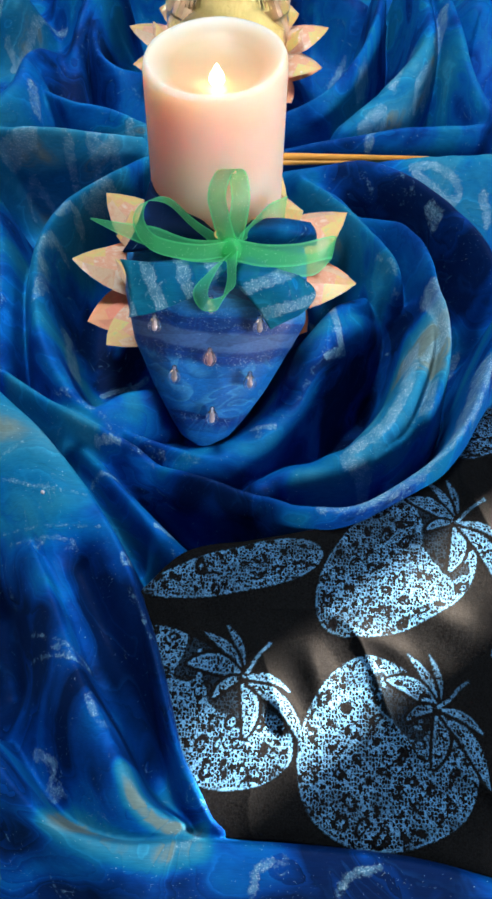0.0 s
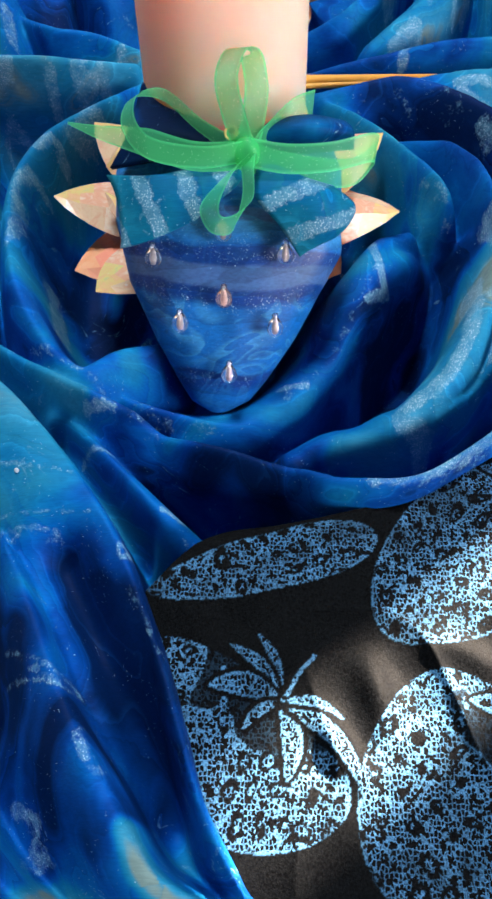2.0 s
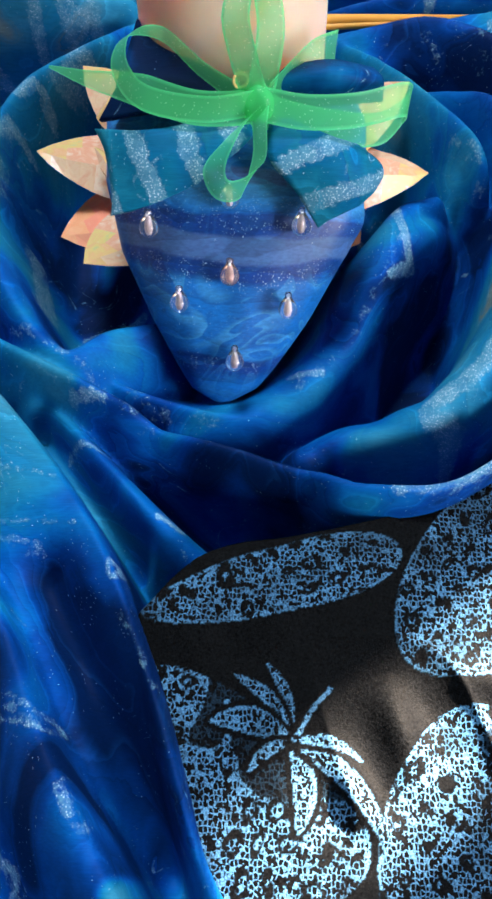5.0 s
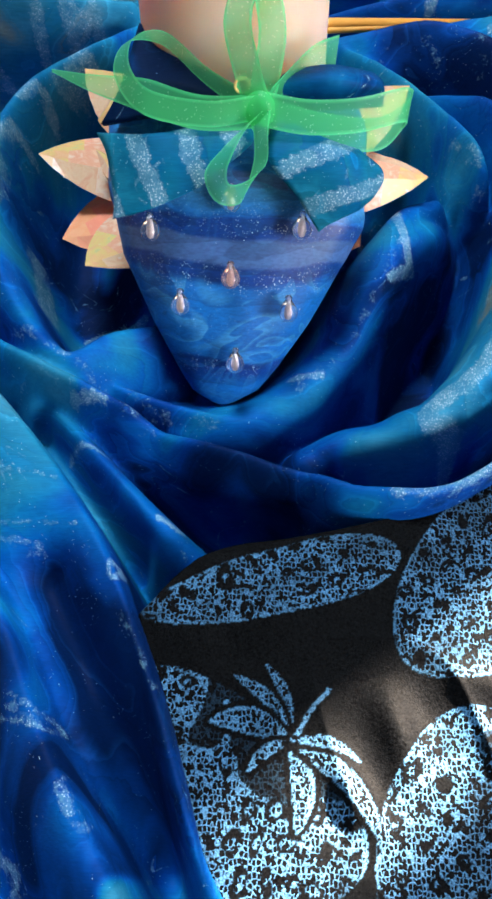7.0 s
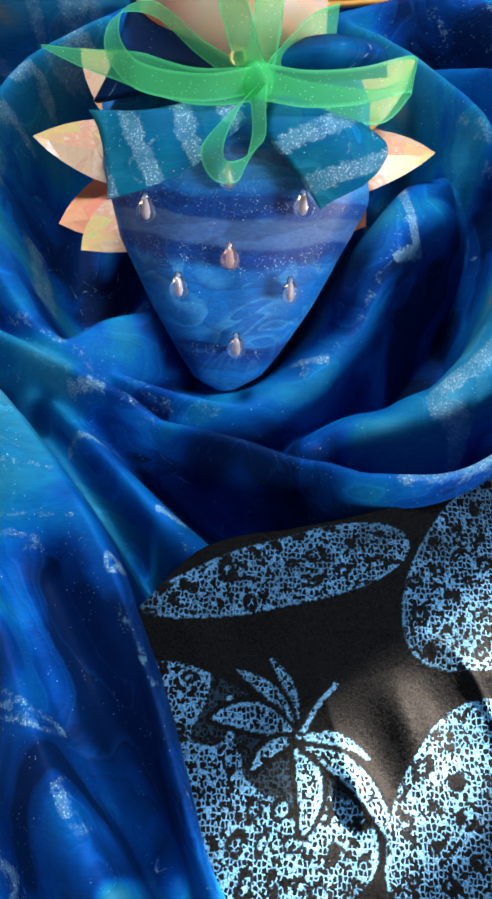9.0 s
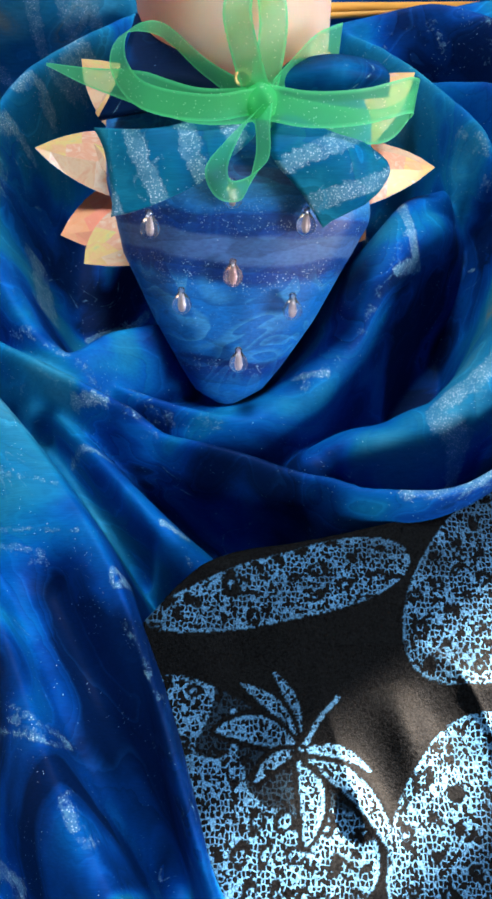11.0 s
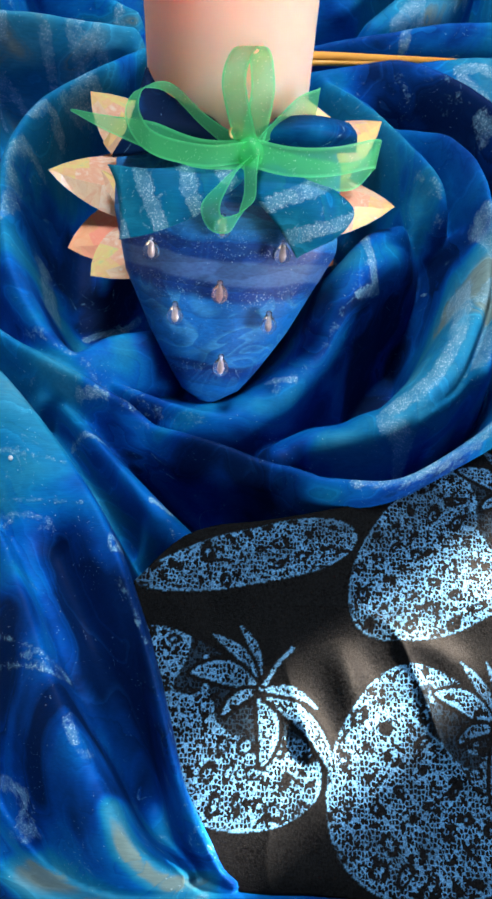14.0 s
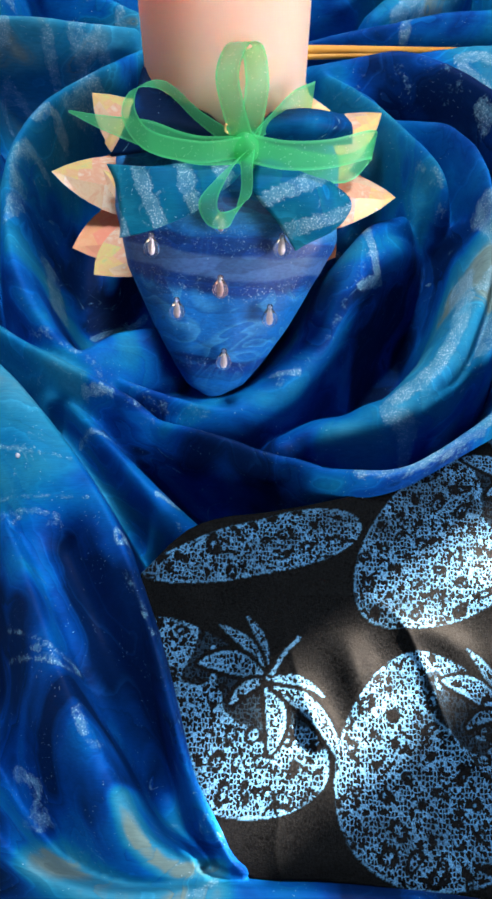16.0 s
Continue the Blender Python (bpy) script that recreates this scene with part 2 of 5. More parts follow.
def black_print():
    """Black cloth printed with a maze of fine pale stitches inside the motifs."""
    m, nt, b = material("black_print_cloth")
    v = coords(nt)
    split = nt.nodes.new("ShaderNodeSeparateXYZ")
    nt.links.new(v, split.inputs[0])
    x, y = split.outputs[0], split.outputs[1]
    # a chain mesh of small uneven cells, broken in places
    place = nt.nodes.new("ShaderNodeCombineXYZ")
    sway = maths(nt, "MULTIPLY", noise_tex(nt, v, 500.0, 1.0), 0.5)
    nt.links.new(maths(nt, "ADD", maths(nt, "MULTIPLY", x, 900.0), sway), place.inputs[0])
    nt.links.new(maths(nt, "SUBTRACT", maths(nt, "MULTIPLY", y, 730.0), sway), place.inputs[1])
    cells = voronoi(nt, place.outputs[0], 1.0, "DISTANCE_TO_EDGE")
    cells.inputs["Randomness"].default_value = 0.60
    missing = ramp(nt, noise_tex(nt, v, 520.0, 1.0), [(0.34, grey(0.30)), (0.42, grey(0.0))])
    lines = ramp(nt, maths(nt, "ADD", cells.outputs["Distance"], missing), [(0.065, grey(1.0)), (0.135, grey(0.0))])
    lines = maths(nt, "MAXIMUM", lines, maths(nt, "MULTIPLY", attribute(nt, "rim"), ramp(nt, noise_tex(nt, v, 700.0, 1.0), [(0.46, grey(0.0)), (0.54, grey(0.9))])))
    dots = ramp(nt, voronoi(nt, v, 2300.0).outputs["Distance"], [(0.25, grey(1.0)), (0.62, grey(0.45))])
    mask = attribute(nt, "motif")
    spots = attribute(nt, "seeds")
    ink = maths(nt, "MULTIPLY", maths(nt, "MULTIPLY", lines, dots), maths(nt, "MULTIPLY", mask, maths(nt, "SUBTRACT", 1.0, spots)), clamp=True)
    ink = maths(nt, "MULTIPLY", ink, ramp(nt, noise_tex(nt, v, 75.0, 2.0), [(0.34, grey(0.45)), (0.52, grey(1.0))]))
    cloth = mixc(nt, ramp(nt, noise_tex(nt, v, 1500.0, 3.0), [(0.30, grey(0.0)), (0.70, grey(1.0))]), (0.0003, 0.0003, 0.0005), (0.0052, 0.0058, 0.0070))
    tint = mixc(nt, noise_tex(nt, v, 25.0, 2.0), (0.060, 0.215, 0.44), (0.120, 0.280, 0.48))
    nt.links.new(mixc(nt, ink, cloth, tint), b.inputs["Base Color"])
    b.inputs["Roughness"].default_value = 0.5
    b.inputs["Specular IOR Level"].default_value = 0.023
    relief = maths(nt, "ADD", noise_tex(nt, v, 2400.0, 3.0), maths(nt, "MULTIPLY", ink, 0.5))
    bump(nt, b, relief, 0.7, 0.0003)
    return m


BLACK_PRINT = black_print()


CAN_R, CAN_HEIGHT = 0.0266, 0.1115


def wax():
    """Peach wax, softened in the pool round the wick and coloured darker there."""
    m, nt, b = material("candle_wax")
    v = coords(nt)
    tone = noise_tex(nt, v, 30.0, 3.0)
    firm = mixc(nt, tone, (0.86, 0.56, 0.44), (0.87, 0.66, 0.55))
    split = nt.nodes.new("ShaderNodeSeparateXYZ")
    nt.links.new(v, split.inputs[0])
    radius = maths(nt, "SQRT", maths(nt, "ADD", maths(nt, "MULTIPLY", split.outputs[0], split.outputs[0]), maths(nt, "MULTIPLY", split.outputs[1], split.outputs[1])))
    radius = maths(nt, "ADD", radius, maths(nt, "MULTIPLY", maths(nt, "SUBTRACT", tone, 0.5), 0.004))
    soft = maths(nt, "MULTIPLY", ramp(nt, maths(nt, "MULTIPLY", radius, 10.0), [(0.17, grey(1.0)), (0.235, grey(0.0))]), maths(nt, "GREATER_THAN", split.outputs[2], CAN_HEIGHT - 0.012))
    nt.links.new(mixc(nt, soft, firm, (0.62, 0.44, 0.26)), b.inputs["Base Color"])
    b.inputs["Subsurface Weight"].default_value = 1.0
    b.inputs["Subsurface Radius"].default_value = (1.0, 0.55, 0.38)
    b.inputs["Subsurface Scale"].default_value = 0.036
    b.inputs["Roughness"].default_value = 0.45
    bump(nt, b, noise_tex(nt, v, 220.0, 3.0), 0.12, 0.0006)
    return m


WAX = wax()


def flame_glow():
    m, nt, b = material("flame")
    b.inputs["Base Color"].default_value = (1, 0.8, 0.5, 1)
    b.inputs["Emission Color"].default_value = (1.0, 0.82, 0.55, 1)
    b.inputs["Emission Strength"].default_value = 0.9
    return m


FLAME = flame_glow()


def plain(name, colour, rough, metal=0.0, scale=80.0, vary=0.25, relief=0.15, depth=0.0004):
    m, nt, b = material(name)
    v = coords(nt)
    n = noise_tex(nt, v, scale, 4.0)
    dark = tuple(c * (1 - vary) for c in colour)
    light = tuple(min(1.0, c * (1 + vary)) for c in colour)
    nt.links.new(mixc(nt, n, dark, light), b.inputs["Base Color"])
    b.inputs["Roughness"].default_value, b.inputs["Metallic"].default_value = rough, metal
    bump(nt, b, noise_tex(nt, v, scale * 6, 3.0), relief, depth)
    return m


WICK = plain("burnt_wick", (0.03, 0.02, 0.015), 0.9)
GOLD = plain("gold_foil", (0.80, 0.57, 0.22), 0.45, 0.15, 90.0, 0.35, 0.8, 0.0012)
BAMBOO = plain("bamboo", (0.74, 0.33, 0.045), 0.45, 0.0, 60.0, 0.3)
TABLE_WOOD = plain("table_wood", (0.22, 0.12, 0.06), 0.5, 0.0, 12.0, 0.35)
PAINT = plain("wall_paint", (0.14, 0.13, 0.12), 0.9, 0.0, 6.0, 0.05)
FLOOR_WOOD = plain("floor_wood", (0.25, 0.15, 0.08), 0.5, 0.0, 5.0, 0.3)
SUN_BLOCKER = plain("sun_blocker_linen", (0.34, 0.32, 0.30), 0.9, 0.0, 40.0, 0.1)


def crystal(name, tints, clear):
    """Coated crystal glass: each facet takes one of the rainbow tints."""
    m, nt, b = material(name)
    v = coords(nt)
    facet = nt.nodes.new("ShaderNodeNewGeometry").outputs["Random Per Island"]
    # noise breaks up the tints, painting in the glass's coloured reflections
    pick = maths(nt, "ADD", maths(nt, "MULTIPLY", facet, 0.62), maths(nt, "MULTIPLY", noise_tex(nt, v, 190.0, 2.0, 1.5), 0.42))
    hue = ramp(nt, pick, [(0.08 + 0.86 * i / (len(tints) - 1), c) for i, c in enumerate(tints)])
    # small near-white spots: sparkle painted into the colour
    painted_glint = ramp(nt, voronoi(nt, v, 330.0).outputs["Distance"], [(0.10, grey(0.8)), (0.30, grey(0.0))])
    hue = mixc(nt, maths(nt, "MULTIPLY", painted_glint, maths(nt, "GREATER_THAN", noise_tex(nt, v, 150.0, 1.0), 0.56)), hue, (0.95, 0.95, 0.90))
    nt.links.new(hue, b.inputs["Base Color"])
    b.inputs["Roughness"].default_value = 0.22
    b.inputs["IOR"].default_value = 1.5
    b.inputs["Transmission Weight"].default_value = clear
    b.inputs["Specular IOR Level"].default_value = 0.12
    return m


CRYSTAL = crystal("rainbow_crystal", ((0.30, 0.62, 0.45), (0.84, 0.68, 0.26), (0.90, 0.52, 0.28), (0.92, 0.66, 0.46), (0.88, 0.44, 0.30), (0.94, 0.78, 0.62), (0.85, 0.50, 0.50)), 0.30)
PEACH = crystal("peach_crystal", ((0.96, 0.36, 0.17), (0.95, 0.46, 0.26), (0.96, 0.32, 0.22), (0.95, 0.56, 0.36)), 0.15)


def clear_glass(name, colour=(1, 1, 1), rough=0.02, clear=1.0):
    m, nt, b = material(name)
    b.inputs["Base Color"].default_value = (*colour, 1)
    b.inputs["Roughness"].default_value = rough
    b.inputs["Transmission Weight"].default_value = clear
    b.inputs["IOR"].default_value = 1.5
    return m


BEAD = clear_glass("bead_glass", (1.0, 0.98, 0.98), 0.0, 0.97)
PINK_BEAD = clear_glass("pink_bead_glass", (1.0, 0.70, 0.64), 0.0, 0.92)
PEARL = clear_glass("pearl_bead", (0.70, 0.80, 0.88), 0.1, 0.5)
GLASS = clear_glass("clear_glass", (0.97, 1.0, 0.95))
GLASS.node_tree.nodes["Principled BSDF"].inputs["IOR"].default_value = 1.12


def organza():
    m, nt, b = material("green_organza")
    v = coords(nt)
    out = nt.nodes["Material Output"]
    b.inputs["Base Color"].default_value = (0.10, 0.72, 0.24, 1)
    b.inputs["Roughness"].default_value = 0.4
    sparkle = ramp(nt, voronoi(nt, v, 1100.0).outputs["Distance"], [(0.10, grey(1.0)), (0.18, grey(0.0))])
    nt.links.new(mixc(nt, maths(nt, "MULTIPLY", sparkle, 0.8), (0.10, 0.74, 0.30), (0.85, 1.0, 0.88)), b.inputs["Base Color"])
    thin = nt.nodes.new("ShaderNodeBsdfTranslucent")
    thin.inputs[0].default_value = (0.16, 0.86, 0.38, 1)
    open_weave = nt.nodes.new("ShaderNodeBsdfTransparent")
    open_weave.inputs[0].default_value = (0.80, 1.0, 0.82, 1)
    a, c = nt.nodes.new("ShaderNodeMixShader"), nt.nodes.new("ShaderNodeMixShader")
    a.inputs[0].default_value = 0.4
    nt.links.new(b.outputs[0], a.inputs[1])
    nt.links.new(thin.outputs[0], a.inputs[2])
    hem = attribute(nt, "hem")
    nt.links.new(maths(nt, "MAXIMUM", maths(nt, "ADD", 0.46, maths(nt, "MULTIPLY", hem, 0.48)), maths(nt, "MULTIPLY", sparkle, 0.9)), c.inputs[0])
    nt.links.new(open_weave.outputs[0], c.inputs[1])
    nt.links.new(a.outputs[0], c.inputs[2])
    nt.links.new(c.outputs[0], out.inputs[0])
    return m


ORGANZA = organza()


# ---- building helpers ----
def mesh_object(name, verts, faces, mat, parent=None, smooth=True, label=""):
    me = bpy.data.meshes.new(name)
    me.from_pydata([tuple(v) for v in verts], [], [tuple(f) for f in faces])
    me.materials.append(mat)
    if smooth:
        me.shade_smooth()
    me.update()
    ob = new(name, me)
    if parent:
        ob.parent = parent
    if label:
        ob["label"] = label
    return ob


def part(name, bm, mat, parent=None, label="", smooth=True, facets=False):
    me = bpy.data.meshes.new(name)
    if not facets:
        bmesh.ops.recalc_face_normals(bm, faces=bm.faces)
    bm.to_mesh(me)
    bm.free()
    me.materials.append(mat)
    if smooth:
        me.shade_smooth()
    ob = new(name, me)
    if parent:
        ob.parent = parent
    if label:
        ob["label"] = label
    return ob


def empty(name, m):
    ob = new(name)
    ob.matrix_world = m
    return ob


def lathe(profile, segments=64):
    """A turned solid from (radius, height) pairs; radius 0 closes it."""
    bm = bmesh.new()
    rings = []
    for r, z in profile:
        if r < 1e-6:
            rings.append([bm.verts.new((0, 0, z))])
        else:
            rings.append([bm.verts.new((r * math.cos(2 * math.pi * i / segments), r * math.sin(2 * math.pi * i / segments), z)) for i in range(segments)])
    for a, b in zip(rings, rings[1:]):
        for i in range(segments):
            j = (i + 1) % segments
            if len(a) == 1:
                bm.faces.new((a[0], b[i], b[j]))
            elif len(b) == 1:
                bm.faces.new((a[i], a[j], b[0]))
            else:
                bm.faces.new((a[i], a[j], b[j], b[i]))
    return bm


def smooth_curve(points, steps=12):
    """Catmull-Rom through the points."""
    p = np.array(points, float)
    p = np.vstack([2 * p[0] - p[1], p, 2 * p[-1] - p[-2]])
    out = []
    for i in range(1, len(p) - 2):
        for u in np.linspace(0, 1, steps, endpoint=False):
            a, b, c, d = p[i - 1], p[i], p[i + 1], p[i + 2]
            out.append(0.5 * (2 * b + (c - a) * u + (2 * a - 5 * b + 4 * c - d) * u**2 + (3 * b - a - 3 * c + d) * u**3))
    out.append(p[-2])
    return np.array(out)


def nearest(X, Y, curve):
    """For plan points X, Y: distance to the curve, side (+ left of its way) and the curve's third value there."""
    best = np.full(X.shape, 9.0)
    side, val = np.zeros(X.shape), np.zeros(X.shape)
    for a, b in zip(curve, curve[1:]):
        dx, dy = b[0] - a[0], b[1] - a[1]
        l2 = dx * dx + dy * dy + 1e-12
        u = np.clip(((X - a[0]) * dx + (Y - a[1]) * dy) / l2, 0, 1)
        ox, oy = X - a[0] - u * dx, Y - a[1] - u * dy
        d = np.hypot(ox, oy)
        hit = d < best
        best = np.where(hit, d, best)
        side = np.where(hit, dx * oy - dy * ox, side)
        val = np.where(hit, a[2] + u * (b[2] - a[2]), val)
    return best, np.sign(side), val


def value_noise(X, Y, cell, seed):
    """Smooth noise in -1..1 on a plan."""
    rng = np.random.RandomState(seed)
    g = rng.uniform(-1, 1, (256, 256))
    u, v = X / cell + 100.3, Y / cell + 100.7
    i, j = np.floor(u).astype(int), np.floor(v).astype(int)
    fu, fv = u - i, v - j
    fu, fv = fu * fu * (3 - 2 * fu), fv * fv * (3 - 2 * fv)
    a, b = g[i % 256, j % 256], g[(i + 1) % 256, j % 256]
    c, d = g[i % 256, (j + 1) % 256], g[(i + 1) % 256, (j + 1) % 256]
    return (a * (1 - fu) + b * fu) * (1 - fv) + (c * (1 - fu) + d * fu) * fv


def inside(X, Y, poly):
    """Signed distance to a closed outline, positive inside."""
    odd, best = np.zeros(X.shape, bool), np.full(X.shape, 9.0)
    for (x0, y0), (x1, y1) in zip(poly, np.roll(poly, -1, 0)):
        cross = ((y0 > Y) != (y1 > Y)) & (X < (x1 - x0) * (Y - y0) / (y1 - y0 + 1e-12) + x0)
        odd ^= cross
        dx, dy = x1 - x0, y1 - y0
        u = np.clip(((X - x0) * dx + (Y - y0) * dy) / (dx * dx + dy * dy + 1e-12), 0, 1)
        best = np.minimum(best, np.hypot(X - x0 - u * dx, Y - y0 - u * dy))
    return np.where(odd, best, -best)


# ---- the room: table, floor, unseen walls added round two windows ----
def box_mesh(bm, x0, x1, y0, y1, z0, z1):
    v = [bm.verts.new(p) for p in ((x0, y0, z0), (x1, y0, z0), (x1, y1, z0), (x0, y1, z0), (x0, y0, z1), (x1, y0, z1), (x1, y1, z1), (x0, y1, z1))]
    for f in ((3, 2, 1, 0), (4, 5, 6, 7), (0, 1, 5, 4), (1, 2, 6, 5), (2, 3, 7, 6), (3, 0, 4, 7)):
        bm.faces.new([v[i] for i in f])


def boxes(name, mat, parts, parent=None, label=""):
    bm = bmesh.new()
    for p in parts:
        box_mesh(bm, *p)
    return part(name, bm, mat, parent, label, smooth=False)


tagged(boxes("floor", FLOOR_WOOD, [(-1.8, 1.6, -1.8, 1.3, FLOOR_Z - 0.1, FLOOR_Z)]), "brown wooden floor under the table", "floor", kind="structure")
# ceiling and walls are out of view, added to hold back outside light
tagged(boxes("ceiling", PAINT, [(-1.8, -0.50, -1.8, 1.3, TOP_Z, TOP_Z + 0.1), (0.10, 1.6, -1.8, 1.3, TOP_Z, TOP_Z + 0.1), (-0.50, 0.10, -1.8, 0.20, TOP_Z, TOP_Z + 0.1), (-0.50, 0.10, 0.80, 1.3, TOP_Z, TOP_Z + 0.1)]), "unseen grey painted ceiling, added with an opening for overhead light", "ceiling", kind="structure")
tagged(boxes("wall_west", PAINT, [(-1.9, -1.8, -1.8, 1.3, FLOOR_Z, TOP_Z)]), "unseen grey painted wall, added to close the room", "wall", kind="structure")
tagged(boxes("wall_south", PAINT, [(-1.8, 1.6, -1.9, -1.8, FLOOR_Z, TOP_Z)]), "unseen grey painted wall, added to close the room", "wall", kind="structure")
tagged(boxes("wall_north", PAINT, [(-1.8, 1.6, 1.3, 1.4, FLOOR_Z, TOP_Z)]), "unseen grey painted wall, added behind the table", "wall", kind="structure")
# the unseen east window: curtains added so a narrow gap shapes the sun
tagged(boxes("wall_east", PAINT, [(1.5, 1.6, -1.8, -1.36, FLOOR_Z, TOP_Z), (1.5, 1.6, -0.54, 0.2, FLOOR_Z, TOP_Z), (1.5, 1.6, -1.36, -0.54, FLOOR_Z, 0.38), (1.5, 1.6, -1.36, -0.54, 1.32, TOP_Z), (1.5, 1.6, 1.2, 1.3, FLOOR_Z, TOP_Z), (1.5, 1.6, 0.2, 1.2, FLOOR_Z, 0.2), (1.5, 1.6, 0.2, 1.2, 1.48, TOP_Z)]),
       "unseen grey painted wall, added with openings for side light and sun", "wall", kind="structure")
GAP = 0.921      # where the added curtains part, along the east wall


def curtain(y0, y1, name_label):
    verts, faces = [], []
    n = 60
    for i in range(n + 1):
        y = y0 + (y1 - y0) * i / n
        x = 1.46 + 0.012 * math.sin(i * 1.3)
        for z in (0.12, 1.70):
            verts.append((x, y, z))
    for i in range(n):
        faces.append((2 * i, 2 * i + 2, 2 * i + 3, 2 * i + 1))
    ob = mesh_object("curtain", verts, faces, SUN_BLOCKER)
    mod = ob.modifiers.new("thickness", "SOLIDIFY")
    mod.thickness = 0.003
    return tagged(ob, name_label, "curtain", "curtains of the window")


# out-of-view board and curtains, placed only to trim the sun to a streak
tagged(boxes("pelmet", TABLE_WOOD, [(1.40, 1.45, 0.12, 1.195, 1.312, 1.50)]), "unseen wooden board, added to cut off the sun streak", "pelmet")
curtain(0.1, GAP - 0.019, "unseen grey linen curtain, added to narrow the sun streak")
curtain(GAP + 0.020, 1.19, "unseen grey linen curtain, added to narrow the sun streak")

bm = bmesh.new()
box_mesh(bm, -0.6, 0.6, -0.45, 0.75, TABLE_Z - 0.03, TABLE_Z)
bmesh.ops.bevel(bm, geom=bm.edges[:], offset=0.004, segments=2, affect="EDGES")
table = empty("table", pose(0, 0, 0))
part("tabletop", bm, TABLE_WOOD, table, smooth=False)
for sx in (-0.54, 0.54):
    for sy in (-0.39, 0.69):
        boxes("leg", TABLE_WOOD, [(sx - 0.03, sx + 0.03, sy - 0.03, sy + 0.03, FLOOR_Z, TABLE_Z - 0.03)], table)
tagged(table, "brown wooden table covered with blue satin", "table")

# ---- the blue satin cloth ----
STEP = 0.0008
gx, gy = np.arange(-0.24, 0.24, STEP), np.arange(-0.29, 0.42, STEP)
X, Y = np.meshgrid(gx, gy)
Z = -0.044 + 0.0025 * value_noise(X, Y, 0.05, 3) + 0.0012 * value_noise(X, Y, 0.022, 4)
FOLD_BASE = -0.046


def fold(points, left, right, power=2.2):
    """One fold: its crest line (x, y, height) and how far it runs out on either side."""
    global Z
    curve = smooth_curve(points, 8)
    reach = 2.6 * max(left, right)
    box = (X > curve[:, 0].min() - reach) & (X < curve[:, 0].max() + reach) & (Y > curve[:, 1].min() - reach) & (Y < curve[:, 1].max() + reach)
    d, side, top = nearest(X[box], Y[box], curve)
    w = 1.12 * np.where(side > 0, left, right)
    z = FOLD_BASE + (top - FOLD_BASE) * np.exp(-((d / w) ** power))
    ripple = 0.00016 * np.sin(d / 0.0021 + 2.5 * value_noise(X[box], Y[box], 0.03, 11)) * np.exp(-((d / (1.6 * w)) ** 2)) * (0.5 + 0.5 * value_noise(X[box], Y[box], 0.02, 12))
    z = z + ripple * (w < 0.03) * (1 - np.exp(-((d / 0.003) ** 2)))
    k = 0.0016
    old = Z[box]
    hi, lo = np.maximum(old, z), np.minimum(old, z)
    Z[box] = hi + k * np.log1p(np.exp((lo - hi) / k)) * np.where(d < reach, 1, 0)


def hollow(points, width, depth):
    """A valley between folds along a line."""
    global Z
    d, _, _ = nearest(X, Y, smooth_curve(points, 6))
    Z = Z - depth * np.exp(-((d / width) ** 2))


# level ground under the candle holders and the cushion
fold([(-0.0085, 0.030, -0.0115), (-0.0085, 0.050, -0.0115)], 0.038, 0.038, 5.0)
fold([(-0.012, 0.215, -0.011), (-0.012, 0.225, -0.011)], 0.045, 0.045, 5.0)
fold([(-0.009, -0.048, -0.013), (-0.007, -0.01, -0.014)], 0.014, 0.014, 3.0)
# front band, running up into the outer rim
fold([(-0.1111, -0.0158, 0.008), (-0.0986, -0.0262, 0.01), (-0.0784, -0.041, 0.012), (-0.0552, -0.0534, 0.012), (-0.0305, -0.0662, 0.011), (-0.0023, -0.077, 0.01), (0.0251, -0.0855, 0.01)], 0.0075, 0.0075, 2.0)
fold([(0.0093, -0.0795, 0.004), (0.0294, -0.0879, 0.012), (0.0513, -0.0882, 0.014), (0.0695, -0.0778, 0.015), (0.0871, -0.0638, 0.017), (0.1005, -0.0445, 0.018), (0.1103, -0.0196, 0.02), (0.12, 0.0096, 0.02)], 0.0065, 0.010, 2.0)
# broad fold below it
fold([(-0.0705, -0.048, -0.004), (-0.0547, -0.0666, 0.003), (-0.0396, -0.0828, 0.006), (-0.0272, -0.0946, 0.004), (-0.0141, -0.1044, -0.004)], 0.0090, 0.0095, 2.2)
# overlapping flap and its edge
fold([(-0.112, -0.0247, 0.016), (-0.0931, -0.0446, 0.018), (-0.0748, -0.0612, 0.019), (-0.057, -0.0813, 0.019), (-0.044, -0.0987, 0.018), (-0.0357, -0.1126, 0.016), (-0.0299, -0.1252, 0.012)], 0.0045, 0.050, 2.0)
fold([(-0.0406, -0.1037, 0.014), (-0.0322, -0.1195, 0.014), (-0.027, -0.1316, 0.012), (-0.0222, -0.1445, 0.01), (-0.0165, -0.1614, 0.007), (-0.0111, -0.1765, 0.003), (-0.0032, -0.1899, -0.002), (0.005, -0.2002, -0.005)], 0.0042, 0.007, 2.2)
fold([(-0.0679, -0.1124, 0.014), (-0.0577, -0.1307, 0.016), (-0.0461, -0.154, 0.016), (-0.0368, -0.1697, 0.014), (-0.0294, -0.1819, 0.010), (-0.0215, -0.1935, 0.006), (-0.0091, -0.2004, -0.001)], 0.0045, 0.026, 1.7)
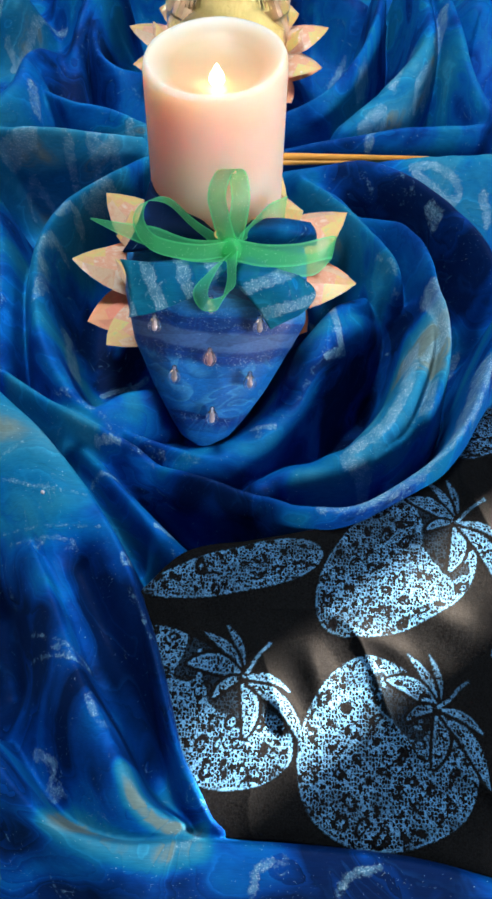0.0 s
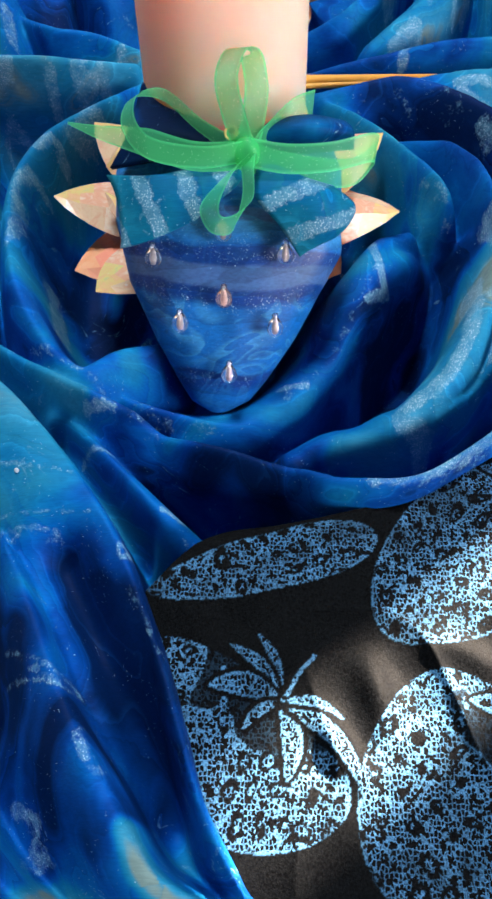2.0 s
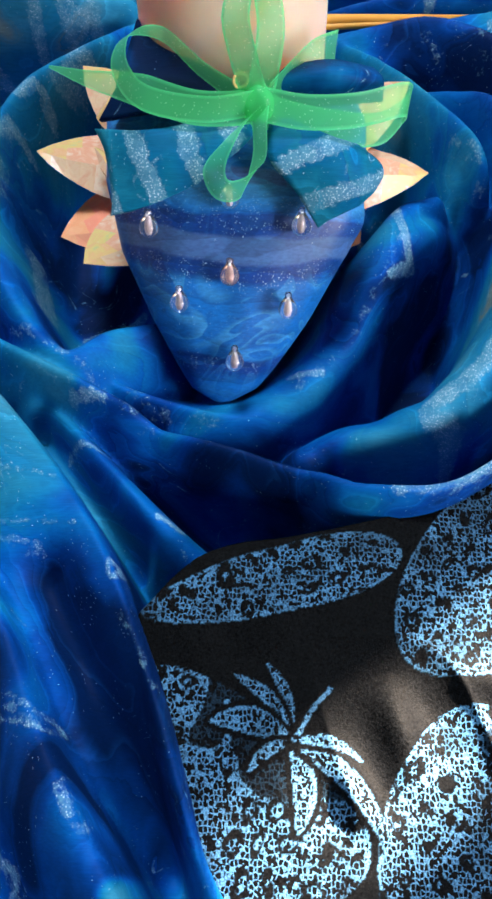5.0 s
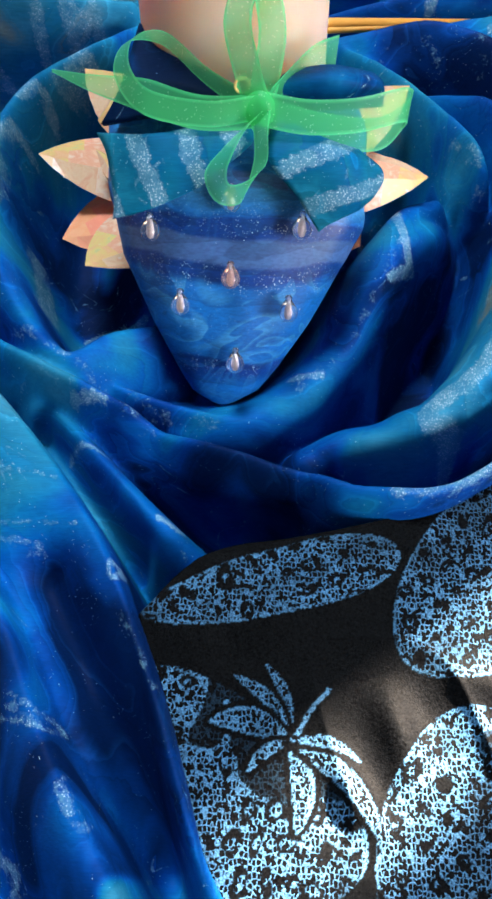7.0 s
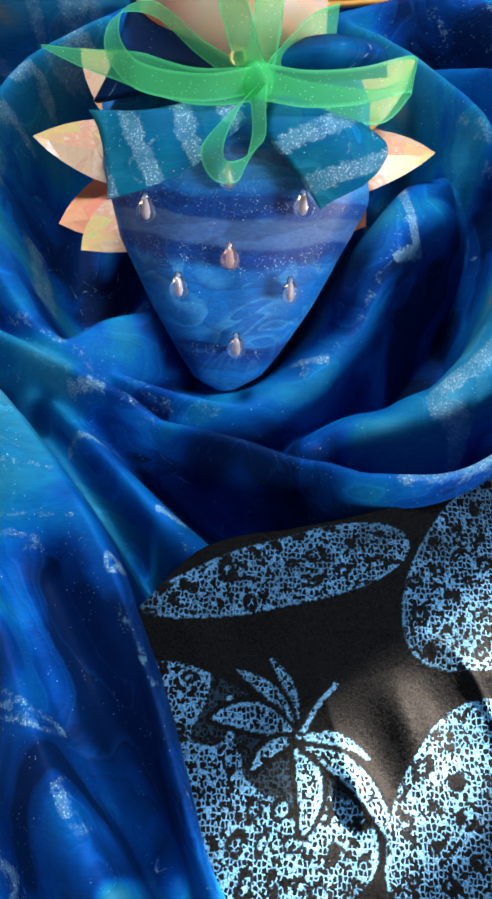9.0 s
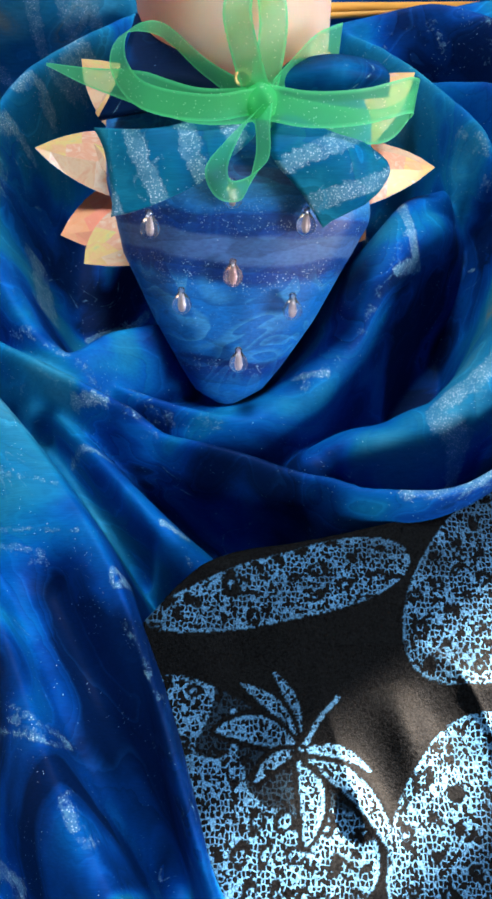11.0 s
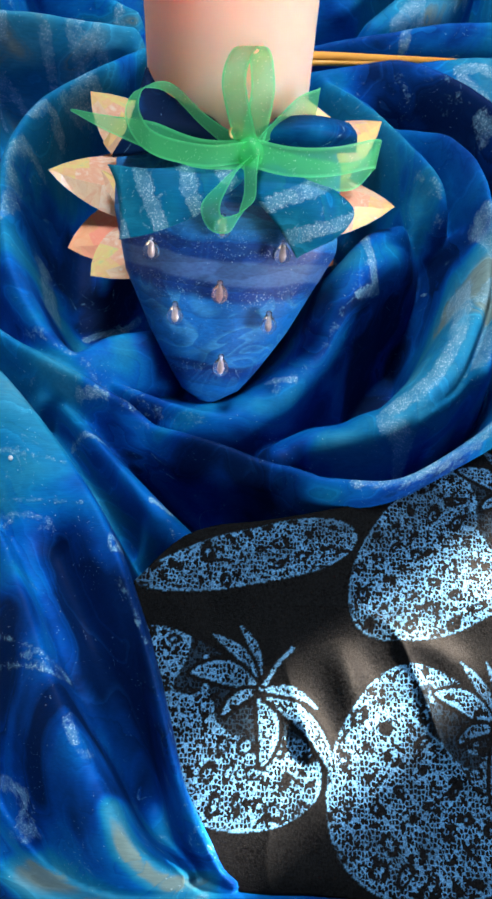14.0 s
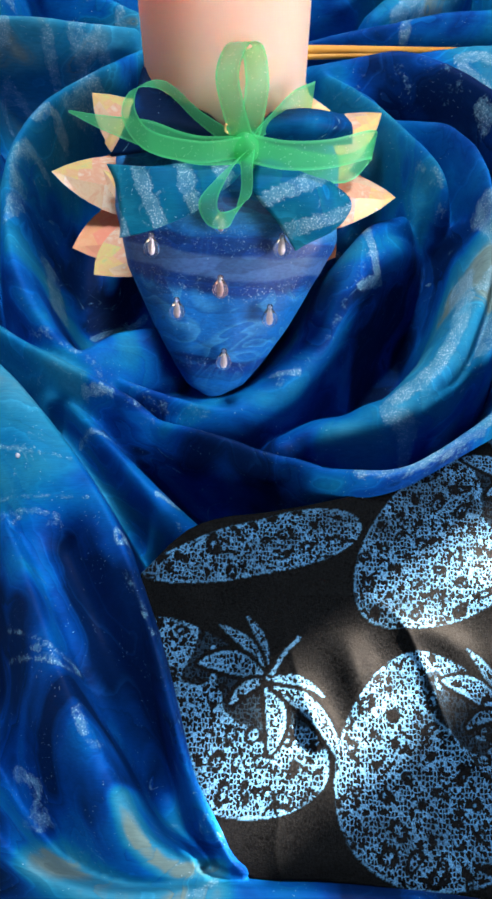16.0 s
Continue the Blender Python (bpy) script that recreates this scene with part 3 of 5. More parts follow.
# front hem
fold([(-0.0764, -0.1774, 0.004), (-0.0636, -0.1916, 0.006), (-0.0487, -0.203, 0.006), (-0.0283, -0.2079, 0.004), (-0.0049, -0.2061, 0), (0.0175, -0.206, -0.004), (0.0459, -0.2071, -0.006), (0.0744, -0.2093, -0.008), (0.1025, -0.2154, -0.01)], 0.005, 0.022)
# ring round the candle: a broad face with a raised outer crest
fold([(0.0861, 0.025, 0.016), (0.0856, 0.0044, 0.02), (0.0825, -0.0149, 0.02), (0.0723, -0.0394, 0.016), (0.0557, -0.0585, 0.008), (0.0420, -0.0620, 0.003), (0.0290, -0.0660, 0.000), (0.0180, -0.0705, -0.006)], 0.0110, 0.0130, 3.0)
fold([(0.0593, 0.0844, 0.002), (0.0706, 0.0739, 0.01), (0.0802, 0.0643, 0.016), (0.0881, 0.0465, 0.02), (0.0928, 0.0203, 0.0215), (0.0936, -0.0089, 0.021), (0.0882, -0.0327, 0.018), (0.0788, -0.0499, 0.013), (0.0627, -0.0615, 0.008)], 0.0060, 0.0095, 2.2)
fold([(0.0241, 0.1187, 0), (0.0446, 0.0949, 0.008), (0.0634, 0.0657, 0.012), (0.0751, 0.0464, 0.012), (0.0808, 0.0322, 0.008)], 0.0050, 0.0100, 2.0)
fold([(-0.0481, 0.1181, 0.008), (-0.064, 0.0988, 0.012), (-0.0808, 0.0774, 0.015), (-0.0895, 0.0548, 0.017), (-0.0909, 0.0277, 0.018), (-0.0851, -0.0043, 0.016), (-0.0742, -0.0274, 0.014), (-0.0641, -0.0403, 0.012), (-0.0554, -0.0449, 0.01), (-0.0458, -0.0366, 0.008), (-0.0321, -0.0301, 0.004)], 0.0095, 0.012, 2.0)
fold([(0.0713, 0.0227, -0.006), (0.0578, 0.0141, 0.004), (0.0465, 0.0054, 0.008), (0.038, -0.0108, 0.006), (0.0289, -0.0302, 0.002), (0.0133, -0.047, -0.003), (-0.0023, -0.056, -0.006), (-0.0236, -0.0548, -0.012)], 0.0110, 0.0190, 2.4)
fold([(-0.0709, -0.031, -0.006), (-0.0463, -0.045, -0.005), (-0.0209, -0.0537, -0.006), (0.0014, -0.0566, -0.01), (0.0217, -0.0512, -0.022), (0.0442, -0.0397, -0.04)], 0.0065, 0.0065, 2.0)
fold([(0.0302, 0.1136, 0), (0.0522, 0.0947, 0.003), (0.0657, 0.0666, 0.003), (0.0714, 0.0429, 0), (0.0703, 0.0334, -0.01)], 0.006, 0.010, 2.2)
# bulge beside the cushion
fold([(0.0620, 0.0300, 0.000), (0.0490, 0.0180, 0.007), (0.0370, -0.0020, 0.005), (0.0260, -0.0220, 0.000)], 0.012, 0.012, 2.2)
# outermost ridge
fold([(0.024, 0.1154, 0.002), (0.0415, 0.1132, 0.009), (0.0646, 0.112, 0.014), (0.0869, 0.0987, 0.016), (0.1068, 0.0728, 0.018), (0.117, 0.0539, 0.018), (0.1223, 0.0322, 0.018)], 0.008, 0.012)
fold([(0.0539, 0.1159, 0.006), (0.077, 0.1161, 0.012), (0.1006, 0.1182, 0.014), (0.1298, 0.1205, 0.015), (0.1486, 0.123, 0.015)], 0.004, 0.016, 2.0)
# behind
fold([(0.0243, 0.1441, -0.006), (0.0609, 0.1414, 0.006), (0.0909, 0.1425, 0.012), (0.1331, 0.1448, 0.014), (0.1524, 0.146, 0.014)], 0.014, 0.005)
fold([(0.0207, 0.1723, -0.004), (0.0455, 0.1747, 0.01), (0.0647, 0.2012, 0.018), (0.0756, 0.2352, 0.022), (0.0793, 0.2725, 0.022)], 0.007, 0.009)
fold([(0.0553, 0.1534, 0.004), (0.0797, 0.1733, 0.016), (0.1013, 0.205, 0.024), (0.1039, 0.2421, 0.026), (0.0983, 0.2793, 0.026)], 0.012, 0.014)
fold([(0.1125, 0.2537, 0.03), (0.1184, 0.2129, 0.03), (0.1227, 0.1797, 0.024), (0.1322, 0.151, 0.02), (0.1496, 0.1358, 0.018)], 0.012, 0.012)
fold([(-0.1391, 0.1254, 0.014), (-0.1096, 0.1287, 0.014), (-0.0828, 0.1293, 0.012), (-0.0546, 0.1316, 0.008)], 0.010, 0.007)
fold([(-0.116, 0.165, 0.013), (-0.0954, 0.1537, 0.013), (-0.0734, 0.1505, 0.011), (-0.0548, 0.1463, 0.006)], 0.007, 0.005)
fold([(-0.1353, 0.1292, 0.02), (-0.1209, 0.1534, 0.024), (-0.1162, 0.1815, 0.026), (-0.1048, 0.2098, 0.026), (-0.0935, 0.2461, 0.026)], 0.018, 0.016)
fold([(-0.0589, 0.1988, 0), (-0.0752, 0.1907, 0.01), (-0.0878, 0.2039, 0.015), (-0.0899, 0.2339, 0.016), (-0.08, 0.2656, 0.016)], 0.008, 0.008)
fold([(-0.1224, 0.0732, 0.02), (-0.1088, 0.0392, 0.02), (-0.1039, 0.0062, 0.018), (-0.1044, -0.0165, 0.014)], 0.012, 0.012)

for k in range(8):
    rng = random.Random(40 + k)
    x0, y0 = -0.21 + 0.058 * k + rng.uniform(-0.015, 0.015), rng.uniform(0.28, 0.31)
    bend = rng.uniform(-0.05, 0.05)
    fold([(x0, y0, rng.uniform(-0.012, 0.0)), (x0 + bend, y0 + 0.05, rng.uniform(0.000, 0.014)), (x0 + bend * 0.5, y0 + 0.13, rng.uniform(0.004, 0.018))], rng.uniform(0.014, 0.022), rng.uniform(0.014, 0.022))

hollow([(-0.0523, -0.1135, 0.006), (-0.0385, -0.14, 0.004), (-0.028, -0.1616, 0.002), (-0.0196, -0.1796, -0.002)], 0.008, 0.015)
hollow([(-0.0838, -0.1243, 0.0), (-0.0812, -0.1384, 0.0), (-0.0790, -0.1500, 0.0)], 0.011, 0.020)
hollow([(-0.07, -0.2048, 0), (-0.0553, -0.2142, 0), (-0.0419, -0.2231, -0.004)], 0.010, 0.013)
hollow([(-0.1074, 0.2474, 0.004), (-0.1073, 0.2118, 0.004), (-0.1088, 0.1787, 0.004)], 0.008, 0.022)
hollow([(-0.0733, 0.2382, 0), (-0.0671, 0.2123, 0)], 0.007, 0.016)
hollow([(0.0799, 0.0241, -0.02), (0.0698, -0.0077, -0.02), (0.0535, -0.0279, -0.025)], 0.0095, 0.030)
hollow([(0.0620, -0.0180, 0.0), (0.0480, -0.0360, 0.0), (0.0330, -0.0500, 0.0)], 0.009, 0.012)
hollow([(-0.0294, -0.0704, -0.01), (-0.0093, -0.083, -0.01), (0.0099, -0.0887, -0.01)], 0.007, 0.014)
hollow([(-0.0658, -0.0584, 0), (-0.0489, -0.0794, -0.01), (-0.0325, -0.0995, -0.01)], 0.0035, 0.018)
hollow([(0.0270, -0.0770, 0.0), (0.0400, -0.0768, 0.0), (0.0540, -0.0745, 0.0), (0.0680, -0.0660, 0.0), (0.0820, -0.0520, 0.0)], 0.0046, 0.034)
# opening over the printed cloth: the satin ends there in a soft turned edge
OPENING = np.array([(0.1526, 0.0097), (0.1122, -0.0314), (0.0948, -0.0592), (0.0763, -0.0736), (0.0482, -0.0915), (0.0212, -0.0996), (-0.01, -0.1073), (-0.0243, -0.1209), (-0.026, -0.1253), (-0.021, -0.1376), (-0.0153, -0.1574), (-0.0099, -0.1763), (-0.0025, -0.1896), (0.0059, -0.2002), (0.0274, -0.2009), (0.0568, -0.2032), (0.0783, -0.206), (0.0974, -0.2096), (0.1436, -0.221)])
hole = smooth_curve([(*p, 0) for p in OPENING], 6)[:, :2]
sd = inside(X, Y, hole)
Z = Z - 0.03 * np.clip((sd + 0.0012) / 0.005, 0, 1.8) ** 1.5
Z += 0.0004 * value_noise(X, Y, 0.008, 7)
Z = np.maximum(Z, TABLE_Z + 0.002)


def paint(strokes, start, clip=1.0, sharp=3):
    """Soft strokes on the plan: crest line and half width."""
    field = np.zeros(X.shape) + start
    for points, radius, *weight in strokes:
        curve = smooth_curve([(p[0], p[1], 0) for p in points], 6)
        box = (X > curve[:, 0].min() - 3 * radius) & (X < curve[:, 0].max() + 3 * radius) & (Y > curve[:, 1].min() - 3 * radius) & (Y < curve[:, 1].max() + 3 * radius)
        d, _, _ = nearest(X[box], Y[box], curve)
        field[box] = np.maximum(field[box], (weight or [1.0])[0] * np.exp(-((d / radius) ** sharp)))
    return np.minimum(field, clip)


GLITTER = [
    # ring face and rim
    ([(0.0804, -0.0051), (0.0748, -0.031), (0.0653, -0.0489), (0.0531, -0.0575), (0.05, -0.0626), (0.06, -0.0656)], 0.0028),
    ([(0.0913, 0.0276), (0.0924, 0.0079), (0.0954, -0.0057)], 0.0036),
    ([(0.0831, -0.0179), (0.1109, 0.02)], 0.0026),
    ([(0.0858, -0.0284), (0.0821, -0.0417)], 0.0024),
    ([(0.0383, -0.089, 0.012), (0.0513, -0.0872, 0.014), (0.0696, -0.0765, 0.015), (0.0873, -0.0624, 0.017), (0.0998, -0.044, 0.018)], 0.0026, 0.75),
    ([(0.1101, -0.0168), (0.1055, -0.0307), (0.0989, -0.046)], 0.0034, 0.9),
    ([(0.0407, 0.0475), (0.0479, 0.0054), (0.0497, 0.0017)], 0.0018),
    ([(0.0421, -0.0088), (0.0516, 0.0017)], 0.0012, 0.8),
    ([(0.068, 0.0515), (0.0765, 0.0409)], 0.0020, 0.42),
    ([(0.0766, 0.0359), (0.0821, 0.0331)], 0.0020, 0.40),
    ([(0.0108, -0.0433), (0.02, -0.0424)], 0.0015, 0.8),
    # outer ground, right
    ([(0.0616, 0.1082), (0.069, 0.1034)], 0.0018, 0.32),
    ([(0.074, 0.1063), (0.0844, 0.0991), (0.0893, 0.0889)], 0.0018, 0.32),
    ([(0.0812, 0.0969), (0.0856, 0.0923)], 0.0018, 0.3),
    ([(0.1284, 0.1097), (0.1343, 0.1058)], 0.0022, 0.8),
    ([(0.0949, 0.0831), (0.0983, 0.0755)], 0.0024, 0.6),
    # behind, right
    ([(0.167, 0.3467), (0.1693, 0.3119)], 0.0045, 0.8),
    ([(0.0634, 0.2752), (0.0546, 0.2582)], 0.0030, 0.6),
    ([(0.0966, 0.1781), (0.0969, 0.1832), (0.1023, 0.1931), (0.1055, 0.1965), (0.1049, 0.1915), (0.1019, 0.1836)], 0.0016, 0.9),
    ([(0.0653, 0.1531), (0.0705, 0.1582), (0.0768, 0.1627), (0.0764, 0.1597), (0.0685, 0.1406)], 0.0028, 0.9),
    ([(0.0813, 0.1734), (0.0880, 0.1950), (0.0952, 0.2155)], 0.0034, 0.6),
    ([(0.112, 0.231), (0.1113, 0.2201), (0.1077, 0.2088)], 0.0030, 0.7),
    ([(0.0875, 0.1131), (0.0993, 0.1144), (0.1108, 0.112), (0.1163, 0.1092), (0.1108, 0.1076), (0.0994, 0.1099), (0.0899, 0.112)], 0.0014, 0.85),
    ([(0.0699, 0.2), (0.0641, 0.1879)], 0.0030, 0.6),
    # behind, left
    ([(-0.0937, 0.1251), (-0.0926, 0.123)], 0.0022, 0.7),
    ([(-0.1166, 0.1136), (-0.1191, 0.119), (-0.1149, 0.1212), (-0.1098, 0.1205), (-0.1062, 0.1191)], 0.0011, 0.8),
    ([(-0.0868, 0.0629), (-0.0832, 0.0709), (-0.0788, 0.0711), (-0.0794, 0.0683)], 0.0018, 0.9),
    ([(-0.0677, 0.1259), (-0.0714, 0.0859), (-0.0762, 0.0788)], 0.0030, 0.7),
    ([(-0.0629, 0.146), (-0.0711, 0.1283), (-0.0802, 0.1269)], 0.0020, 0.7),
    ([(-0.157, 0.258), (-0.1463, 0.2682), (-0.1389, 0.2913)], 0.0020, 0.8),
    ([(-0.0907, 0.0389), (-0.0879, 0.025), (-0.0883, 0.0082)], 0.0022, 0.6),
    ([(-0.1103, 0.1272), (-0.1196, 0.1249), (-0.1273, 0.1217)], 0.0024),
    ([(-0.0916, 0.1256), (-0.0917, 0.1234)], 0.0026, 0.7),
    ([(-0.0795, 0.1265), (-0.07, 0.0888)], 0.0032, 0.7),
    ([(-0.0695, 0.1274), (-0.0695, 0.1257)], 0.0022, 0.6),
    ([(-0.0664, 0.0933), (-0.0706, 0.0834)], 0.0036, 0.6),
    ([(-0.0809, 0.1274), (-0.0618, 0.1456)], 0.0028, 0.75),
    ([(-0.0908, 0.0406), (-0.0876, 0.0496), (-0.0845, 0.0503)], 0.0024, 0.7),
    ([(-0.1141, 0.1569), (-0.1133, 0.1488)], 0.0026, 0.7),
    ([(-0.1595, 0.2681), (-0.1539, 0.2578)], 0.0026, 0.7),
    ([(-0.1632, 0.2777), (-0.1482, 0.302), (-0.125, 0.2899)], 0.0022, 0.8),
    ([(-0.0799, 0.0135), (-0.0733, -0.0092)], 0.0022, 0.75),
    ([(-0.0642, -0.0022), (-0.0564, 0.0021), (-0.0424, 0.0028)], 0.0018),
    ([(-0.075, -0.035), (-0.045, -0.050), (-0.010, -0.058)], 0.0022, 0.32),
    ([(-0.098, -0.027), (-0.060, -0.052), (-0.030, -0.066)], 0.0022, 0.30),
    ([(0.045, 0.004), (0.030, -0.030), (0.012, -0.048)], 0.0024, 0.30),
    # flap and front
    ([(-0.0797, -0.0673), (-0.0866, -0.0708), (-0.0889, -0.0726)], 0.0012, 0.5),
    ([(-0.0883, -0.0799), (-0.0677, -0.0866), (-0.0515, -0.0901)], 0.0010, 0.5),
    ([(-0.072, -0.106), (-0.0625, -0.1063), (-0.0551, -0.1065)], 0.0020, 0.42),
    ([(-0.0412, -0.1632), (-0.039, -0.1694), (-0.0359, -0.1723)], 0.0020, 0.5),
    ([(-0.0597, -0.1803), (-0.0519, -0.1864), (-0.0559, -0.1909), (-0.0494, -0.191)], 0.0022, 0.42),
    ([(-0.0562, -0.1469), (-0.048, -0.1508)], 0.0014, 0.45),
    ([(-0.0829, -0.1167), (-0.0811, -0.1216)], 0.0014, 0.5),
    ([(-0.0856, -0.0994), (-0.0727, -0.1001), (-0.0591, -0.1011), (-0.0449, -0.1024)], 0.0008, 0.5),
    ([(-0.0816, -0.1035), (-0.066, -0.1047), (-0.0547, -0.1059)], 0.0012, 0.5),
    ([(-0.0357, -0.1143), (-0.034, -0.1162), (-0.0333, -0.1132), (-0.0349, -0.111), (-0.0357, -0.1143)], 0.0009, 0.7),
    ([(-0.0321, -0.125), (-0.0272, -0.1316), (-0.023, -0.1411)], 0.0014, 0.36),
    ([(-0.0681, -0.1389), (-0.0485, -0.1481), (-0.0466, -0.152), (-0.0714, -0.1458)], 0.0009, 0.5),
    ([(-0.0636, -0.1772), (-0.0549, -0.1814), (-0.0572, -0.1883), (-0.0517, -0.19)], 0.0022, 0.6),
    ([(-0.0571, -0.0676), (-0.0428, -0.0736)], 0.0010, 0.7),
    ([(-0.0258, -0.0939), (-0.0196, -0.0964)], 0.0014, 0.75),
    ([(-0.0541, -0.0575), (-0.043, -0.0607)], 0.0012, 0.7),
    ([(-0.0084, -0.2073), (-0.0023, -0.2044)], 0.0016, 0.6),
    ([(0.0163, -0.2191), (0.0181, -0.212), (0.0261, -0.2092)], 0.0020, 0.6),
    ([(0.0445, -0.2191), (0.0471, -0.2133), (0.0572, -0.2105)], 0.0020, 0.6),
]
# teal marbling; the two palest strokes paint sunlight on the hem
TEAL_AND_SUN = [
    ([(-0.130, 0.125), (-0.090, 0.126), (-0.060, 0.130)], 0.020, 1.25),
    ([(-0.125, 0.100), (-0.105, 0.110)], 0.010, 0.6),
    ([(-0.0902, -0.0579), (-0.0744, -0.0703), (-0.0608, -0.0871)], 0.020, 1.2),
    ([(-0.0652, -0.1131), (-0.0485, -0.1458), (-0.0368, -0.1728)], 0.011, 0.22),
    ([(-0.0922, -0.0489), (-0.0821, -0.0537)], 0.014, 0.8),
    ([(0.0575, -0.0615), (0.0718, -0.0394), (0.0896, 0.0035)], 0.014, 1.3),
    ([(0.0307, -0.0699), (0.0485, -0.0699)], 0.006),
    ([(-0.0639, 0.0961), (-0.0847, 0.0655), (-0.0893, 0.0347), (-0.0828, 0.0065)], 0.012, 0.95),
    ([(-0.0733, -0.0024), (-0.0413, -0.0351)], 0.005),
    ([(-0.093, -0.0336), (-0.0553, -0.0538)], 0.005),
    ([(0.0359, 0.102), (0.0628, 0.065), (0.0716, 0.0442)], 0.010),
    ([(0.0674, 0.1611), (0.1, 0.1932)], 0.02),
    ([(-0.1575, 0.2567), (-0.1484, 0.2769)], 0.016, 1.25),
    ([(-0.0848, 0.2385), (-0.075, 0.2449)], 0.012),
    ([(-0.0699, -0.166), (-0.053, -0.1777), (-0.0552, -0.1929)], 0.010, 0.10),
    # next two: sunlit cream of the hem, put into the colour
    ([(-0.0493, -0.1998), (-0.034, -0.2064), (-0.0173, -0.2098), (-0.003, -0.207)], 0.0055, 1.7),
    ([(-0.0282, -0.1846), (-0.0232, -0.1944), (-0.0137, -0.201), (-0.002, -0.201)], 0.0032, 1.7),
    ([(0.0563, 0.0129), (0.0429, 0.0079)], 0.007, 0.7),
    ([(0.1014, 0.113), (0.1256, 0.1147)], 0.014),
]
# deeper dye strokes; those in valleys, pockets and under petals paint shade in
NAVY_AND_SHADE = [
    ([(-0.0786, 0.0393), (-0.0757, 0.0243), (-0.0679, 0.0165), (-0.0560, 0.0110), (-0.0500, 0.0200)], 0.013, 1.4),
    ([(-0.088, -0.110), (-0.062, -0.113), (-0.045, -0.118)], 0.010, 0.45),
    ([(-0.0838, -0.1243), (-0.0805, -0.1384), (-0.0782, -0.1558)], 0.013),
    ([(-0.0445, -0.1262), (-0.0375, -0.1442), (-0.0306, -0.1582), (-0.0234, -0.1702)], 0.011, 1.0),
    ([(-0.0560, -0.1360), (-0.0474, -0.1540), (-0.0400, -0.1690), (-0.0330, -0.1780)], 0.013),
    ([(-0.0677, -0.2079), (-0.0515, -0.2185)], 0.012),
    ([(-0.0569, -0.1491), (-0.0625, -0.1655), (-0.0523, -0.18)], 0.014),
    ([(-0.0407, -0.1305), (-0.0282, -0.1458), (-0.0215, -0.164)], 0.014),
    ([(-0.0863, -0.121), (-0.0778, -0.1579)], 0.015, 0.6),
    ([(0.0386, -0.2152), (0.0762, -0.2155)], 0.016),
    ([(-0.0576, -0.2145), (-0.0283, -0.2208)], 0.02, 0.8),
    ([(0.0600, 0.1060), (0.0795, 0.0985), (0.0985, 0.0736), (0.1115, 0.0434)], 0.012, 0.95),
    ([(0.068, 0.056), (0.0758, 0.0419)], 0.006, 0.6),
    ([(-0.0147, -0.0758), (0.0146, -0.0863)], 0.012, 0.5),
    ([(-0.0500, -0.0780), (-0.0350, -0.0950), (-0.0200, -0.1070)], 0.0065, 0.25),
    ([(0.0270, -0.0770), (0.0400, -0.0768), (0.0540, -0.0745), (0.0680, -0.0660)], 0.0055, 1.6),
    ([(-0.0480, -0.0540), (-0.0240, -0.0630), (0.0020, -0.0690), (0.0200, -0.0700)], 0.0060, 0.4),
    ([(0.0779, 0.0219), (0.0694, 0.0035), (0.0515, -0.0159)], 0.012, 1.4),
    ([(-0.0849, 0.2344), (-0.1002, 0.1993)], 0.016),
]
# teal: marbling tone with the painted sun and shade strokes worked in
glitter, teal = paint(GLITTER, 0.0), paint(TEAL_AND_SUN, 0.0, 2.0) - 0.8 * paint(NAVY_AND_SHADE, 0.0, 1.3)

keep = sd < 0.012
index = -np.ones(X.shape, int)
index[keep] = np.arange(keep.sum())
quad = keep[:-1, :-1] & keep[1:, :-1] & keep[:-1, 1:] & keep[1:, 1:]
faces = np.stack([index[:-1, :-1][quad], index[:-1, 1:][quad], index[1:, 1:][quad], index[1:, :-1][quad]], -1)
me = bpy.data.meshes.new("satin_cloth")
verts = np.stack([X[keep], Y[keep], Z[keep]], -1)
me.from_pydata(verts.tolist(), [], faces.tolist())
me.shade_smooth()
me.materials.append(SATIN)
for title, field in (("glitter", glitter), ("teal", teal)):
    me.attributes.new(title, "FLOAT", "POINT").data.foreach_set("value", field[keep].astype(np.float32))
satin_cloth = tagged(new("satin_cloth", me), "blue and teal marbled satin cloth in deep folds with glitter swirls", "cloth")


# ---- the black printed cloth ----
def black_height(x, y):
    return -0.0428 * x + 0.1542 * y + 0.0192


bx, by = np.arange(-0.075, 0.16, 0.0004), np.arange(-0.24, -0.03, 0.0004)
U, V = np.meshgrid(bx, by)
W = 0.0034 * (1 - np.abs(value_noise(U + 0.35 * V, V * 0.7, 0.030, 24))) ** 4 + black_height(U, np.minimum(V, -0.09)) + 0.0012 * value_noise(U, V, 0.03, 21) + 0.0009 * value_noise(U, V, 0.012, 22)
